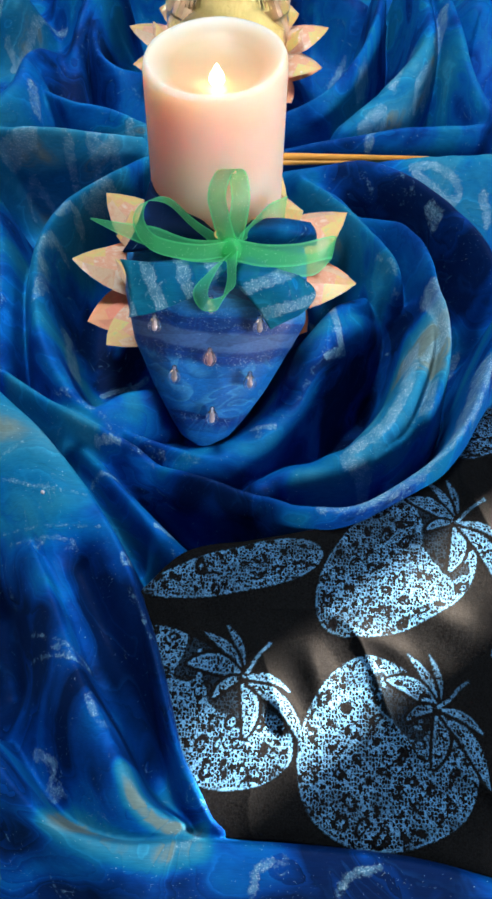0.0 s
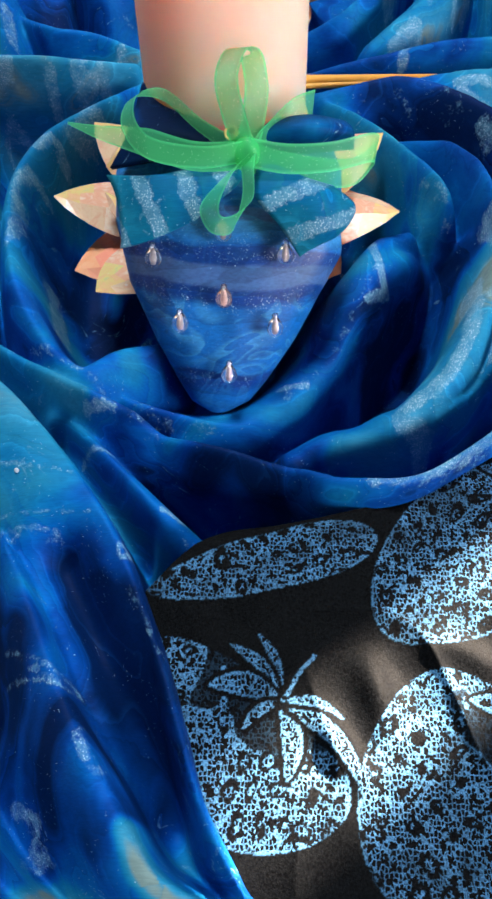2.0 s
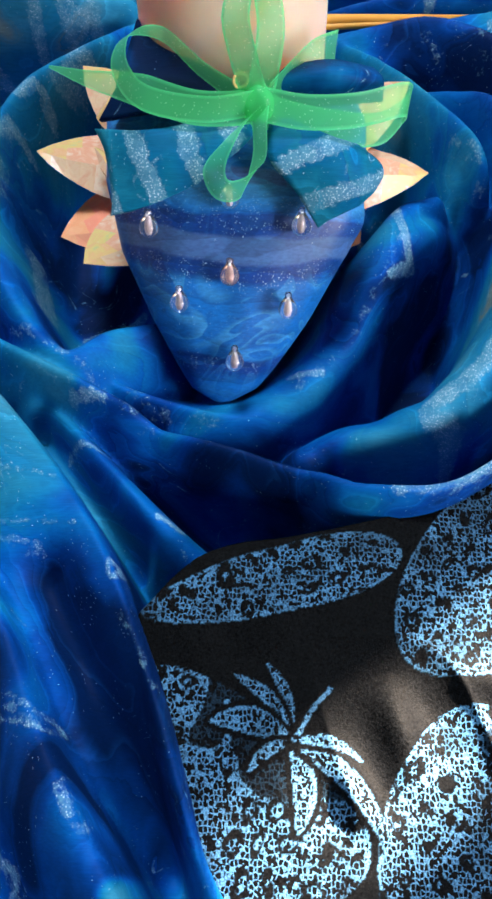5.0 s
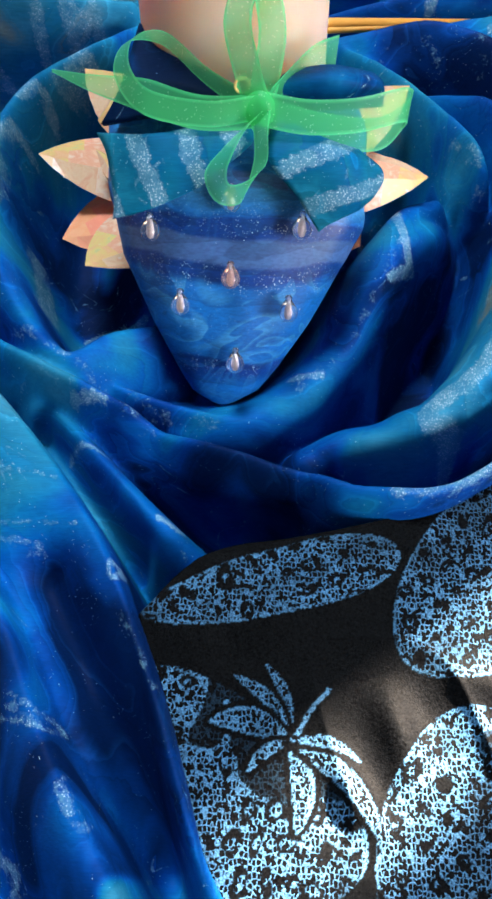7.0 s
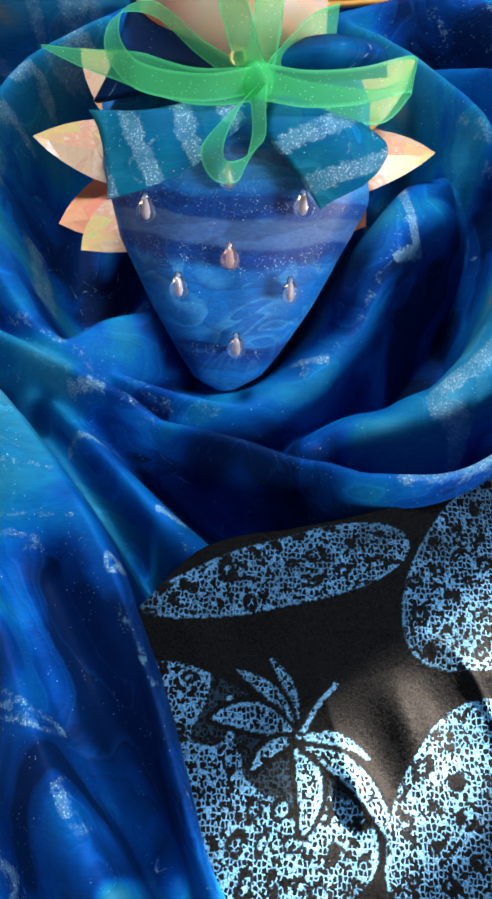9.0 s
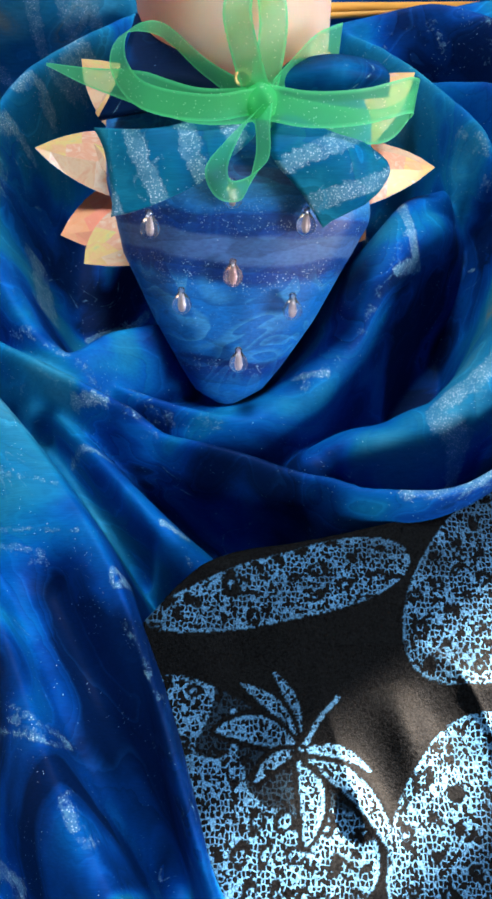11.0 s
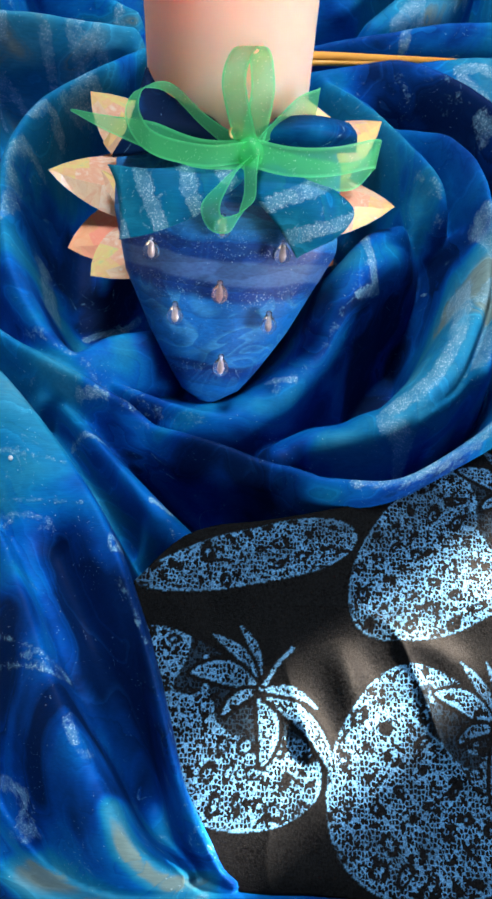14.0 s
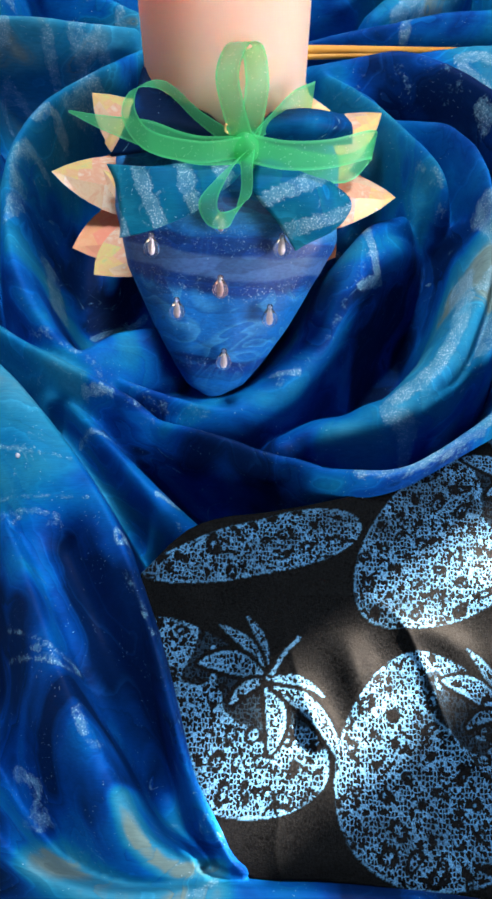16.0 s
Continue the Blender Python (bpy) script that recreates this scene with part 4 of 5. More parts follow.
for line, rise, wide in (([(0.0327, -0.1348), (0.0374, -0.1489), (0.0391, -0.1645)], 0.0044, 0.0055), ([(0.0171, -0.1499), (0.0268, -0.1651), (0.0361, -0.1751)], 0.0040, 0.0040), ([(0.0703, -0.1089), (0.085, -0.1256), (0.0979, -0.1292)], 0.0022, 0.0070), ([(0.0477, -0.134), (0.0649, -0.1372), (0.0774, -0.1469)], 0.0022, 0.0045)):
    d, _, swell = nearest(U, V, smooth_curve([(*p, z) for p, z in zip(line, (0, 1, 0))], 6))
    W = W + rise * np.clip(swell, 0, 1) * np.exp(-((d / wide) ** 2))
motif, seeds = np.zeros(U.shape), np.zeros(U.shape)


def printed_berry(cx, cy, turn, length, width, calyx=True, slide=0.0, bare=0.0125):
    """A printed strawberry: its way from tip to stalk is turned by that many degrees from +x."""
    c, s = math.cos(radians(turn)), math.sin(radians(turn))
    a, b = (U - cx) * c + (V - cy) * s, -(U - cx) * s + (V - cy) * c
    u = a / length
    half = width * np.sqrt(np.clip(1 - np.abs(u * 1.0) ** 2.4, 0, 1)) * (0.86 + 0.22 * u)
    body = (np.abs(u) < 1) & (np.abs(b) < half)
    if calyx:
        dark = np.hypot(a - 0.88 * length, (b + slide) * 0.8) < bare + 0.005 * value_noise(U, V, 0.004, 33) + 0.009 * value_noise(U, V, 0.010, 36)
        body &= ~dark
        motif[dark & (np.abs(u) < 1) & (np.abs(b) < half)] = 0.10
    motif[body] = 1
    p, q = a / 0.0085 + 0.45 * value_noise(U, V, 0.010, 34), b / 0.0075 + 0.45 * value_noise(U, V, 0.010, 35)
    row = np.floor(q)
    fp, fq = p + 0.5 * (row % 2) - np.floor(p + 0.5 * (row % 2)) - 0.5, q - row - 0.5
    jitter = value_noise(U, V, 0.006, 31)
    r = np.hypot(fp * 0.85, fq) + 0.16 * jitter
    seeds[body & (r < 0.20 + 0.10 * value_noise(U, V, 0.0016, 37)) & (r > 0.05)] = 1
    if calyx:
        b = b + slide
        for ang, reach, plump in ((-122, 0.019, 0.07), (-98, 0.021, 0.08), (-64, 0.021, 0.15), (-18, 0.013, 0.12), (40, 0.021, 0.14), (80, 0.032, 0.085), (112, 0.018, 0.08)):
            ca, sa = math.cos(radians(ang + 180)), math.sin(radians(ang + 180))
            la, lb = (a - 0.95 * length) * ca + b * sa, -(a - 0.95 * length) * sa + b * ca
            t = la / reach
            off = np.abs(lb - math.copysign(0.12, ang) * reach * np.sin(t * 3))
            wide = plump * reach * np.sin(np.pi * np.clip(t, 0, 1)) ** 0.7
            motif[(t > 0) & (t < 1.05) & (off < wide + 0.0014)] = 0
            leaf = (t > 0.04) & (t < 1) & (off < wide)
            motif[leaf] = 1
            seeds[leaf] = 0
        stalk = (a > 0.95 * length) & (a < 0.95 * length + 0.016) & (np.abs(b - 0.0003 * np.sin(a * 500)) < 0.0006)
        motif[stalk] = 1


printed_berry(0.0058, -0.1124, 16.1, 0.035, 0.0100, False)
printed_berry(0.0667, -0.1079, 38.9, 0.0354, 0.0264, True)
printed_berry(-0.0049, -0.1640, 53, 0.0210, 0.0392, True, 0.0043, 0.0160)
printed_berry(0.0597, -0.1763, 40, 0.0307, 0.0364, True)
printed_berry(0.1095, -0.0434, 46.4, 0.0194, 0.0116, False)
printed_berry(0.1185, -0.1417, -24, 0.0159, 0.0106, False)
solid = motif > 0.3
core = solid.copy()
for axis in (0, 1):
    for shift in (-2, -1, 1, 2):
        core &= np.roll(solid, shift, axis)
rim = (solid & ~core).astype(float)
cover = np.clip((-inside(U, V, hole) - 0.002) / 0.008, 0, 1)
W = W - 0.09 * cover**1.5
W = np.maximum(W, TABLE_Z + 0.0012)
ids = np.arange(U.size).reshape(U.shape)
faces = np.stack([ids[:-1, :-1].ravel(), ids[:-1, 1:].ravel(), ids[1:, 1:].ravel(), ids[1:, :-1].ravel()], -1)
me = bpy.data.meshes.new("printed_cloth")
me.from_pydata(np.stack([U.ravel(), V.ravel(), W.ravel()], -1).tolist(), [], faces.tolist())
me.shade_smooth()
me.materials.append(BLACK_PRINT)
for title, field in (("motif", motif), ("seeds", seeds), ("rim", rim)):
    me.attributes.new(title, "FLOAT", "POINT").data.foreach_set("value", field.ravel().astype(np.float32))
tagged(new("printed_cloth", me), "black cotton cloth printed with pale blue strawberries", "cloth")


# ---- crystal lotus holders ----
def petal(name, length, width, thick, mat, parent, m, label="", blunt=False):
    """A cut-glass petal along +x: a lens-shaped outline, a skewed ridge, and flat facets over groups of faces."""
    bm = bmesh.new()
    rings, n = [], 10
    for k in range(n):
        t = k / n
        if blunt:
            w, h = 0.92 + 0.08 * math.sin(math.pi * t), 1.0 - 0.35 * t
        else:
            w, h = math.sin(math.pi * (0.16 + 0.84 * t)) ** 0.85, (0.65 + 0.35 * math.sin(math.pi * t)) * (1 - t**3)
        x, y, z = t * length, 0.5 * w * width, 0.5 * h * thick
        skew = (0.16, -0.10, 0.12, 0.0)[k // 3]
        rings.append([bm.verts.new(p) for p in ((x, y, 0), (x, y * (0.30 + skew), z), (x, -y * (0.34 - skew), z * 0.92), (x, -y, 0), (x, 0, -z))])
    if blunt:
        last = [bm.verts.new((v.co.x + 0.08 * length, v.co.y * 0.93, v.co.z * 0.5)) for v in rings[-1]]
        rings.append(last)
    group = {}
    for k, (p, q) in enumerate(zip(rings, rings[1:])):
        for i in range(5):
            group[bm.faces.new((p[i], p[(i + 1) % 5], q[(i + 1) % 5], q[i]))] = (i, (k + i) // 3)
    if blunt:
        group[bm.faces.new(rings[-1])] = "end"
    else:
        tip = bm.verts.new((length, 0, 0.02 * thick))
        for i in range(5):
            group[bm.faces.new((rings[-1][i], rings[-1][(i + 1) % 5], tip))] = (i, (n - 1 + i) // 3)
    group[bm.faces.new(rings[0][::-1])] = "base"
    bmesh.ops.recalc_face_normals(bm, faces=bm.faces)
    bmesh.ops.split_edges(bm, edges=[e for e in bm.edges if len({group[f] for f in e.link_faces}) > 1])
    ob = part(name, bm, mat, parent, label, smooth=False, facets=True)
    ob.matrix_basis = m
    return ob


def lotus(m, label, turn, reach=1.0):
    base = empty("lotus_candle_holder", m)
    part("cup", lathe([(0, 0.0), (0.030, 0.0), (0.034, 0.004), (0.036, 0.013), (0.031, 0.015), (0.0, 0.014)], 32), PEACH, base, "peach crystal cup")
    low = [(22, 0.046), (62, 0.024), (100, 0.024), (142, 0.032), (182, 0.044), (222, 0.044), (262, 0.044), (302, 0.044), (342, 0.044)]
    mid = [(0, 0.050), (47, 0.054), (92, 0.036), (128, 0.036), (165, 0.048), (204, 0.052), (243, 0.052), (282, 0.052), (321, 0.052)]
    high = [(20 + 40 * i, 0.034) for i in range(9)]
    rows = ((low, 0.036, 0.012, 0.020, 4, 0.006, PEACH), (mid, 0.032, 0.012, 0.020, 17, 0.010, CRYSTAL), (high, 0.021, 0.008, 0.024, 48, 0.007, CRYSTAL))
    for ring, width, thick, r0, lift, z0, mat in rows:
        for ang, length in ring:
            local = pose(0, 0, 0, 0, 0, turn + ang) @ pose(r0, 0, z0, 0, -lift, 0)
            petal("petal", length * reach, width * (0.4 + 0.6 * reach), thick, mat, base, local, blunt=lift > 40)
    return tagged(base, label, "candle holder", "crystal lotus holders")


CX, CY, CZ = -0.0085, 0.040, -0.0105
lotus(pose(CX, CY, CZ), "peach iridescent crystal lotus holder under a lit pillar candle", 184)
REAR = (-0.012, 0.222, -0.010)
lotus(pose(*REAR), "iridescent crystal lotus holder under a gold candle", 10, 0.85)

# ---- the lit candle ----
CAN_TOP = CAN_HEIGHT
candle = empty("pillar_candle", pose(CX, CY, CZ + 0.0145))
profile = [(0, 0), (CAN_R * 1.03, 0), (CAN_R * 1.04, 0.003), (CAN_R * 1.04, 0.03), (CAN_R * 1.02, 0.06), (CAN_R, CAN_TOP - 0.006), (CAN_R * 0.985, CAN_TOP - 0.0025), (CAN_R * 0.95, CAN_TOP - 0.0006), (CAN_R * 0.90, CAN_TOP - 0.0008), (CAN_R * 0.80, CAN_TOP - 0.0035), (CAN_R * 0.6, CAN_TOP - 0.0062), (CAN_R * 0.3, CAN_TOP - 0.0075), (0, CAN_TOP - 0.0078)]
body = part("wax_body", lathe(profile, 96), WAX, candle)
for v in body.data.vertices:
    a = math.atan2(v.co.y, v.co.x)
    r = 1 + 0.008 * math.sin(2 * a + 1) + 0.006 * math.sin(5 * a) * (v.co.z / CAN_TOP)
    v.co.x, v.co.y = v.co.x * r, v.co.y * r
    if v.co.z > CAN_TOP - 0.004 and math.hypot(v.co.x, v.co.y) > 0.02:
        v.co.z += 0.0012 * math.sin(a * 1.0 + 2.0)
FX, FY = 0.001, -0.008
wick = part("wick", lathe([(0, 0), (0.0008, 0), (0.0008, 0.002), (0.0005, 0.003), (0, 0.0031)], 10), WICK, candle, "short burnt wick")
wick.location = (FX, FY, CAN_TOP - 0.0076)
flame = part("flame", lathe([(0, 0), (0.0018, 0.0005), (0.0029, 0.0022), (0.0026, 0.0042), (0.0015, 0.0062), (0.0006, 0.0080), (0, 0.0090)], 16), FLAME, candle, "small bright candle flame")
flame.location = (FX, FY, CAN_TOP - 0.0074)
tagged(candle, "lit peach-white pillar candle in a crystal lotus holder", "candle")
glow = new("candle_light", bpy.data.lights.new("candle_light", "POINT"))
glow.data.energy, glow.data.color, glow.data.shadow_soft_size = 0.00030, (1.0, 0.34, 0.10), 0.0015
glow.location = (CX + FX, CY + FY, CZ + 0.0145 + CAN_TOP + 0.0035)

# ---- the gold candle behind ----
gold = empty("gold_candle", pose(REAR[0], REAR[1], REAR[2] + 0.0145))
part("gold_body", lathe([(0, 0), (0.0315, 0), (0.032, 0.002), (0.032, 0.058), (0.030, 0.060), (0.012, 0.058), (0, 0.0575)], 64), GOLD, gold)
part("glass_sleeve", lathe([(0.0335, 0.0), (0.0355, 0.0), (0.0355, 0.064), (0.0335, 0.064), (0.0335, 0.0)], 64), GLASS, gold, "clear glass sleeve").visible_shadow = False
tagged(gold, "gold foil candle in a clear glass sleeve on a crystal lotus", "candle")

# ---- bamboo sticks in the fold behind the candle ----
def stick(p, q, r):
    d = Vector(q) - Vector(p)
    bm = lathe([(0, 0), (r * 0.8, 0), (r, d.length * 0.05), (r * 0.9, d.length * 0.95), (r * 0.5, d.length), (0, d.length)], 12)
    ob = part("bamboo_stick", bm, BAMBOO)
    ob.matrix_world = Matrix.Translation(p) @ d.to_track_quat("Z", "Y").to_matrix().to_4x4()
    return tagged(ob, "thin golden bamboo stick lying in a satin fold", "stick", "bamboo sticks")


stick(*[(0.0054, 0.1255, 0.004), (0.1057, 0.1358, -0.002)], 0.0021)
stick(*[(0.0056, 0.1225, 0.002), (0.0666, 0.1237, 0.004)], 0.0012)

# ---- the satin strawberry with its bow ----
berry = empty("strawberry_cushion", pose(-0.007, -0.052, -0.008, 48, 0, 0))


def cushion_half(s):
    """Half width of the cushion at s, from tip (0) to top (1)."""
    return float(np.interp(s, [0, 0.04, 0.12, 0.28, 0.5, 0.72, 0.9, 1.0], [0.004, 0.0105, 0.0155, 0.0240, 0.0335, 0.0378, 0.0372, 0.0330]))


LEN = 0.090
verts, faces = [], []
nu, nv = 72, 48
for i in range(nu + 1):
    s = i / nu
    half, mid = cushion_half(s), 0.0002 - 0.0035 * (1 - s) ** 3
    thick = 0.0175 * math.sin(math.pi * min(1, 0.06 + s * 0.75)) ** 0.6 * (1 if s < 0.85 else 1 - (s - 0.85) * 3.2)
    for j in range(nv):
        a = 2 * math.pi * j / nv
        ca, sa = math.cos(a), math.sin(a)
        x = half * math.copysign(abs(ca) ** 0.9, ca)
        z = thick * math.copysign(abs(sa) ** 0.85, sa)
        x += 0.0026 * math.exp(-(((s - 0.60) / 0.07) ** 2)) * max(0.0, ca) ** 2
        pinch = 0.0006 * math.sin(a * 9 + s * 4) * s
        verts.append((mid + x, s * LEN + 0.001, -0.0085 + z + pinch))
for i in range(nu):
    for j in range(nv):
        k = (j + 1) % nv
        faces.append((i * nv + j, i * nv + k, (i + 1) * nv + k, (i + 1) * nv + j))
faces.append(tuple(range(nv))[::-1])
faces.append(tuple(nu * nv + j for j in range(nv)))
cushion = mesh_object("cushion", verts, faces, SATIN_BERRY, berry)


def cloth_patch(name, rows, parent, thick=0.0016, label="", tealness=0.72, lines=(0.9, 0.35, 1.0)):
    """A small folded piece of satin: rows of points, smoothed both ways."""
    grid = np.array([smooth_curve(r, 8) for r in rows])
    grid = np.array([smooth_curve(grid[:, j], 8) for j in range(grid.shape[1])])
    n, mcount = grid.shape[:2]
    verts = grid.reshape(-1, 3).tolist()
    faces = [(i * mcount + j, i * mcount + j + 1, (i + 1) * mcount + j + 1, (i + 1) * mcount + j) for i in range(n - 1) for j in range(mcount - 1)]
    ob = mesh_object(name, verts, faces, SATIN_BERRY, parent, True, label)
    ob.data.materials[0] = SATIN_FLAP
    pts = np.array(verts)
    ob.data.attributes.new("teal", "FLOAT", "POINT").data.foreach_set("value", np.full(len(pts), tealness).astype(np.float32))
    across = pts[:, 0] * lines[0] + pts[:, 1] * lines[1]
    stripe = np.clip(np.sin(across * 520 + 0.9 * value_noise(pts[:, 0], pts[:, 1], 0.012, 5)) * 1.8 - 0.20, 0, 0.80) * lines[2]
    ob.data.attributes.new("glitter", "FLOAT", "POINT").data.foreach_set("value", stripe.astype(np.float32))
    mod = ob.modifiers.new("thickness", "SOLIDIFY")
    mod.thickness, mod.offset = thick, 0
    return ob


SATIN_FLAP = satin("marbled_satin_flap", True, (0.85, 0.82, 0.66))
cloth_patch("collar_flap", [[(-0.0371, 0.0792, 0.008), (-0.0196, 0.0789, 0.013), (0.0014, 0.0836, 0.012)], [(-0.0341, 0.0733, 0.01), (-0.018, 0.0722, 0.0165), (0.0051, 0.0775, 0.016)], [(-0.0325, 0.0624, 0.012), (-0.0203, 0.0637, 0.0155), (-0.0052, 0.0694, 0.0155)], [(-0.033, 0.0571, 0.0115), (-0.0244, 0.0594, 0.0145), (-0.0092, 0.0659, 0.015)]], berry, label="teal glittered collar flap")
cloth_patch("collar_flap", [[(0.0103, 0.0839, 0.012), (0.0239, 0.078, 0.013), (0.0331, 0.0755, 0.01)], [(0.009, 0.0733, 0.0165), (0.0262, 0.0741, 0.0175), (0.0397, 0.0701, 0.011)], [(0.0166, 0.0644, 0.016), (0.03, 0.0654, 0.017), (0.0382, 0.0651, 0.011)], [(0.0232, 0.0549, 0.0135), (0.0271, 0.0578, 0.014), (0.0339, 0.0609, 0.011)]], berry, label="teal glittered collar flap", lines=(-0.35, 0.95, 1.0))
cloth_patch("gathered_top", [[(0.0118, 0.0869, 0.004), (0.0259, 0.0868, 0.005), (0.0401, 0.0879, 0.002)], [(0.011, 0.0914, 0.008), (0.0254, 0.0927, 0.012), (0.0391, 0.0918, 0.006)], [(0.0142, 0.0951, 0.002), (0.0254, 0.0964, 0.004), (0.0371, 0.0951, 0)]], berry, 0.002, "dark blue gathered top", 0.25, (1, 0, 0.0))
# tone -1.0 puts the shade under the loop into this side's colour
cloth_patch("gathered_top", [[(-0.0369, 0.0816, 0.002), (-0.017, 0.0843, 0.006), (0.0033, 0.0851, 0.006)], [(-0.0315, 0.0917, 0), (-0.0151, 0.0924, 0.004), (0.0021, 0.0888, 0.006)], [(-0.0285, 0.1091, -0.016), (-0.0165, 0.1023, -0.01), (-0.0017, 0.0907, 0)]], berry, 0.002, "dark blue gathered top", -1.0, (1, 0, 0.0))


def bead(x, y, z, mat):
    b = part("bead", lathe([(0, 0.0), (0.0015, 0.0002), (0.0025, 0.0013), (0.0028, 0.0027), (0.0023, 0.0043), (0.0013, 0.0057), (0.0009, 0.0064), (0.0011, 0.0070), (0.0006, 0.0076), (0, 0.0077)], 16), mat, berry, "clear glass teardrop bead")
    b.matrix_basis = pose(x, y - 0.0038, z, -90 + 8, 0, 0) @ Matrix.Diagonal((1, 1, 1, 1))
    lining = part("lining", lathe([(0, 0.0012), (0.0005, 0.0014), (0.0008, 0.0024), (0.0007, 0.0038), (0.0004, 0.0056), (0, 0.0058)], 12), LINING, b, "pale silvery lining")
    lining.matrix_basis = Matrix.Identity(4)
    pin = part("bead_pin", lathe([(0, 0), (0.0004, 0), (0.0004, 0.004), (0, 0.004)], 8), SILVER, b, "tiny metal pin")
    pin.matrix_basis = pose(0, 0, 0.0066, 90, 0, 0)


LINING = plain("bead_lining", (0.80, 0.66, 0.68), 0.35, 0.5)
SILVER = plain("silver_pin", (0.7, 0.7, 0.72), 0.3, 1.0)
for k, (x, y, z) in enumerate([(-0.023, 0.0553, 0.0115), (-0.0007, 0.0426, 0.0115), (-0.0151, 0.0346, 0.0095), (0.0158, 0.0332, 0.0095), (0.0007, 0.0174, 0.0075), (-0.0008, 0.0632, 0.012), (0.0188, 0.0563, 0.0115)]):
    bead(x, y, z, PINK_BEAD if k == 1 else BEAD)


def ribbon(name, points, across, width, label="", taper=0.0):
    """A strip of ribbon along a curve; across: the way of its width at each point."""
    c = smooth_curve(points, 14)
    w = smooth_curve(across, 14)
    verts, faces, hem = [], [], []
    cols = 9
    for i, (p, a) in enumerate(zip(c, w)):
        a = a / (np.linalg.norm(a) + 1e-9)
        for j in range(cols):
            t = j / (cols - 1) - 0.5
            verts.append(tuple(p + a * width * t * (1 - taper * max(0.0, i / (len(c) - 1) - 0.45) / 0.55)))
            hem.append(1.0 if j in (0, cols - 1) else 0.0)
    for i in range(len(c) - 1):
        for j in range(cols - 1):
            k = i * cols + j
            faces.append((k, k + 1, k + cols + 1, k + cols))
    ob = mesh_object(name, verts, faces, ORGANZA, berry, True, label)
    ob.data.attributes.new("hem", "FLOAT", "POINT").data.foreach_set("value", hem)
    return ob


KNOT = [(0.0068, 0.0857, 0.016)][0]
# upright loop
ribbon("bow_loop", [(0.0059, 0.0865, 0.017), (0.0031, 0.0945, 0.02), (0.0008, 0.1046, 0.022), (0.0034, 0.1129, 0.018), (0.0075, 0.1133, 0.012), (0.0095, 0.1041, 0.01), (0.0082, 0.0935, 0.012), (0.0063, 0.086, 0.014)], [(1, 0, 0.3), (1, 0, 0.3), (1, 0.05, 0.4), (1, 0.1, 0.2), (1, 0, -0.2), (1, 0, -0.3), (1, 0, -0.2), (1, 0, 0)], 0.0075, "upright sheer green loop")
# open loop
ribbon("bow_loop", [(0.0055, 0.0853, 0.018), (-0.0069, 0.0836, 0.02), (-0.0221, 0.0862, 0.02), (-0.0285, 0.0936, 0.018), (-0.0266, 0.1008, 0.016), (-0.0184, 0.1019, 0.012), (-0.0077, 0.0935, 0.012), (0.004, 0.0863, 0.014)], [(0.1, 0.9, 0.35), (0.1, 0.9, 0.3), (0.2, 0.9, 0.3), (0.7, 0.3, 0.6), (0.5, 0.1, 0.85), (0.25, 0.35, 0.9), (0.3, 0.4, 0.85), (0.3, 0.6, 0.6)], 0.0065, "open sheer green loop")
# wide side loop
ribbon("bow_loop", [(0.0077, 0.085, 0.018), (0.0191, 0.0833, 0.018), (0.0323, 0.0841, 0.016), (0.0443, 0.087, 0.012), (0.0465, 0.0858, 0.004), (0.0386, 0.08, 0.008), (0.0238, 0.0805, 0.012), (0.0086, 0.0835, 0.014)], [(0, 1, 0.2), (0, 1, 0.1), (0, 1, 0.1), (0, 1, 0), (0.2, 1, 0), (0, 1, -0.1), (0, 1, 0), (0, 1, 0.2)], 0.0085, "wide sheer green loop")
# drooping loop
ribbon("bow_loop", [(0.006, 0.0836, 0.018), (0.0002, 0.0776, 0.021), (-0.0043, 0.07, 0.022), (-0.0026, 0.0645, 0.02), (0.0031, 0.065, 0.019), (0.0069, 0.0718, 0.02), (0.0071, 0.0789, 0.02), (0.0069, 0.0836, 0.018)], [(0.6, 0.5, 0.3), (0.7, 0.5, 0.3), (0.8, 0.2, 0.4), (0.5, 0.6, 0.5), (0.3, 0.8, 0.4), (0.5, 0.1, 0.8), (0.5, 0.1, 0.8), (0.6, 0.3, 0.5)], 0.007, "drooping sheer green loop")
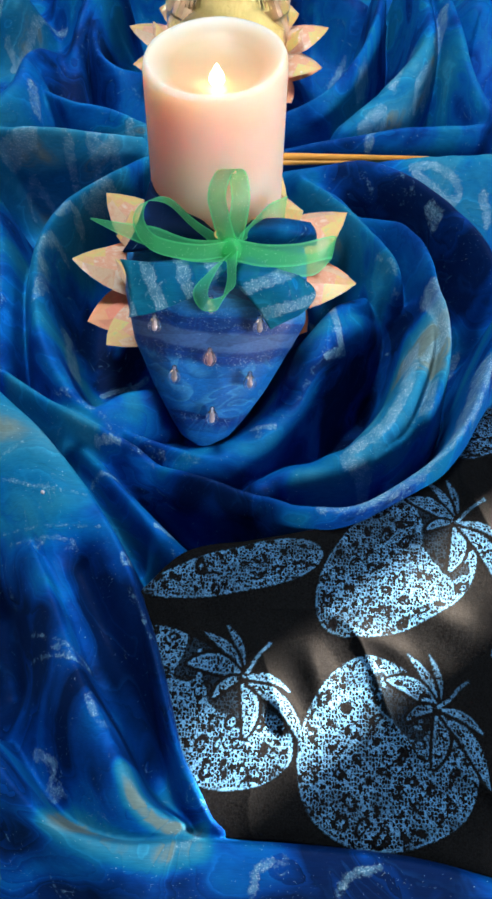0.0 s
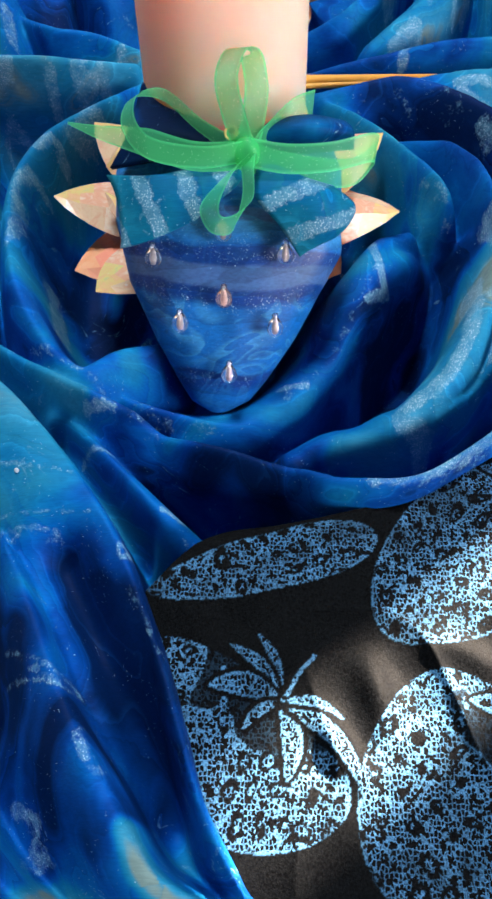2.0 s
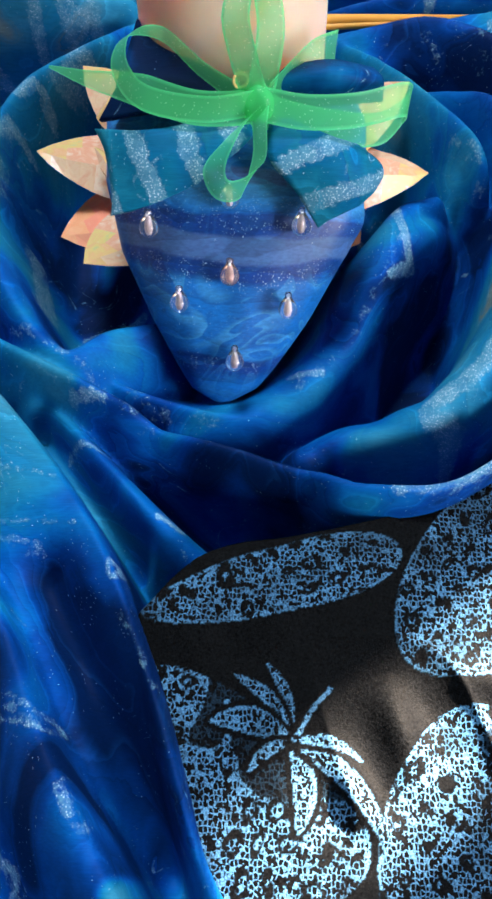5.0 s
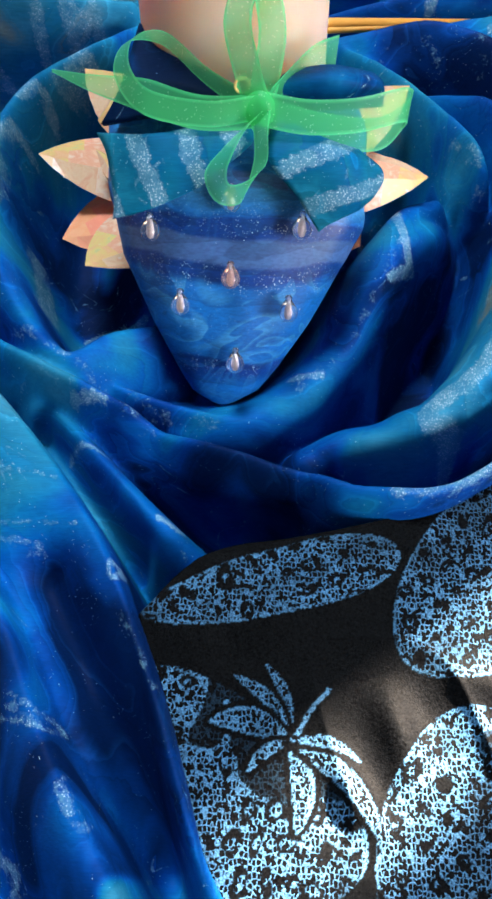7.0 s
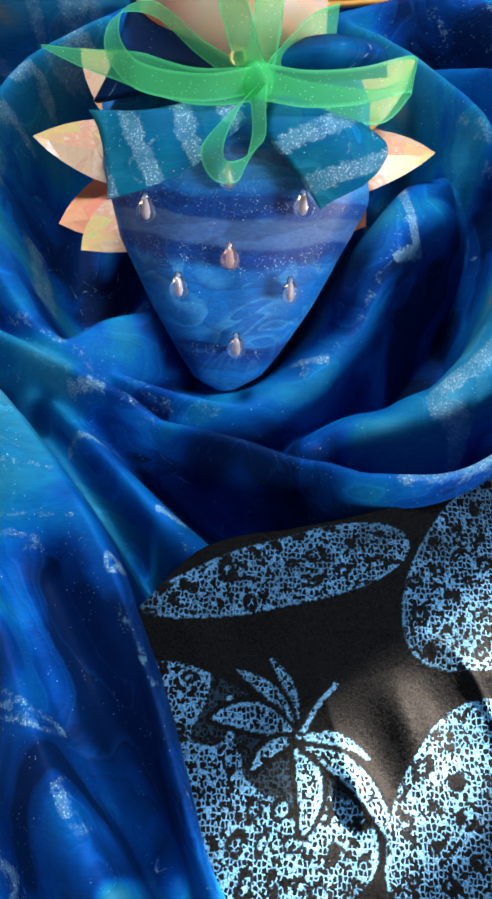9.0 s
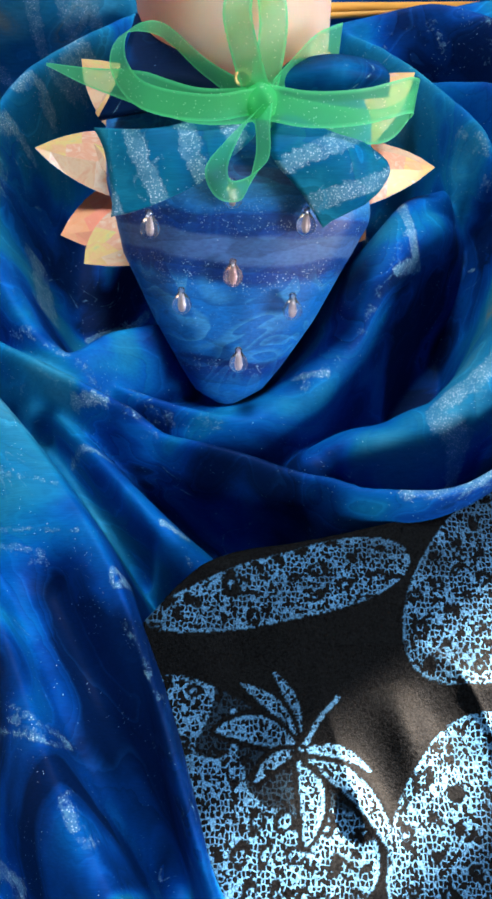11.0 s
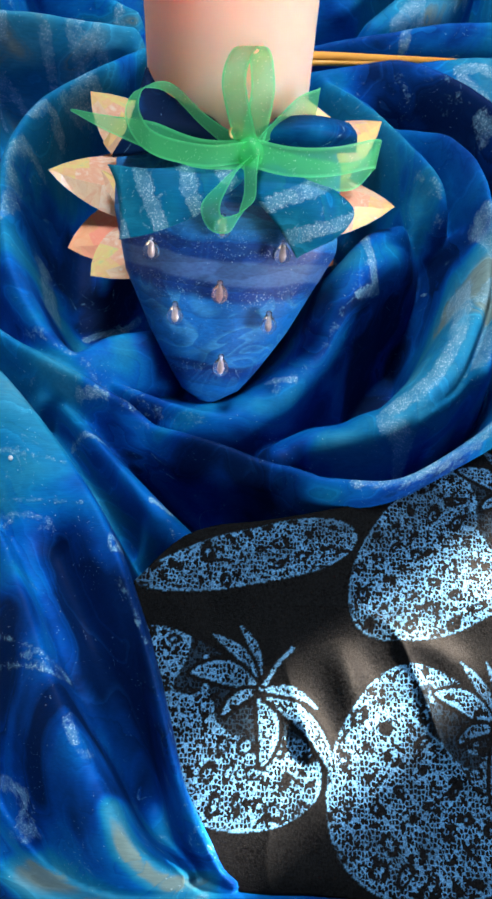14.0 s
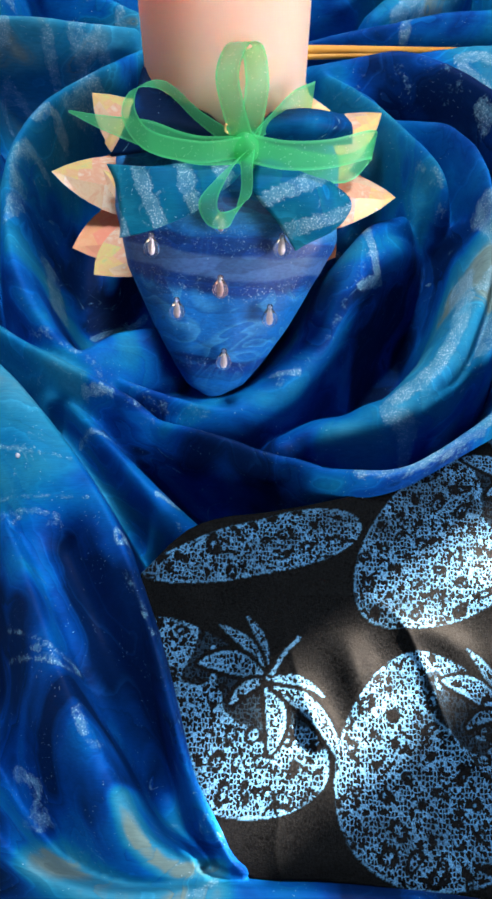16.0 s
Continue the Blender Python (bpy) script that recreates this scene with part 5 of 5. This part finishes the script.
# tails
ribbon("bow_tail", [(0.0055, 0.0844, 0.016), (-0.0094, 0.0842, 0.017), (-0.0251, 0.0886, 0.014), (-0.0377, 0.0913, 0.011), (-0.0482, 0.0943, 0.01)], [(0.1, 1, 0.2), (0.1, 1, 0.2), (0.2, 1, 0.1), (0.2, 1, 0.1), (0.2, 1, 0.1)], 0.0085, "sheer green ribbon tail", 0.92)
ribbon("bow_tail", [(0.0075, 0.0869, 0.014), (0.0139, 0.093, 0.009), (0.0204, 0.0982, 0.002), (0.0275, 0.1013, -0.004)], [(0.5, 0.8, 0), (0.4, 0.9, 0), (0.2, 1, 0), (0.1, 1, 0)], 0.009, "sheer green ribbon tail")
# knot
bm = bmesh.new()
bmesh.ops.create_uvsphere(bm, u_segments=24, v_segments=16, radius=1.0)
for v in bm.verts:
    v.co = Vector((v.co.x * 0.0046, v.co.y * 0.0048, v.co.z * 0.004)) * (1 + 0.07 * math.sin(v.co.x * 4 + v.co.y * 2) + 0.04 * math.sin(v.co.y * 5))
knot = part("bow_knot", bm, ORGANZA, berry, "green ribbon knot")
knot.location = KNOT
bm = bmesh.new()
rings = []
for i in range(20):
    a = 2 * math.pi * i / 20
    rings.append([bm.verts.new((math.cos(a) * (0.0018 + 0.0004 * math.cos(c)), math.sin(a) * (0.0018 + 0.0004 * math.cos(c)), 0.0004 * math.sin(c))) for c in (2 * math.pi * j / 8 for j in range(8))])
for i in range(20):
    for j in range(8):
        bm.faces.new((rings[i][j], rings[(i + 1) % 20][j], rings[(i + 1) % 20][(j + 1) % 8], rings[i][(j + 1) % 8]))
charm = part("jump_ring", bm, GOLD, berry, "tiny gold ring")
charm.matrix_basis = pose(KNOT[0] - 0.0048, KNOT[1] + 0.0050, KNOT[2] + 0.001, 25, 15, 0)
tagged(berry, "blue satin strawberry pincushion with glass beads and green organza bow", "pincushion")

# ---- a lone bead on the flap ----
lone = part("loose_bead", lathe([(0, 0), (0.0006, 0.0002), (0.0008, 0.0008), (0.0006, 0.0014), (0, 0.0016)], 14), PEARL)
lx, ly = [(-0.0687, -0.0885)][0]
lone.location = (lx, ly, float(Z[int(round((ly - gy[0]) / STEP)), int(round((lx - gx[0]) / STEP))]) - 0.0002)
tagged(lone, "tiny clear glass bead lying on blue satin", "bead")
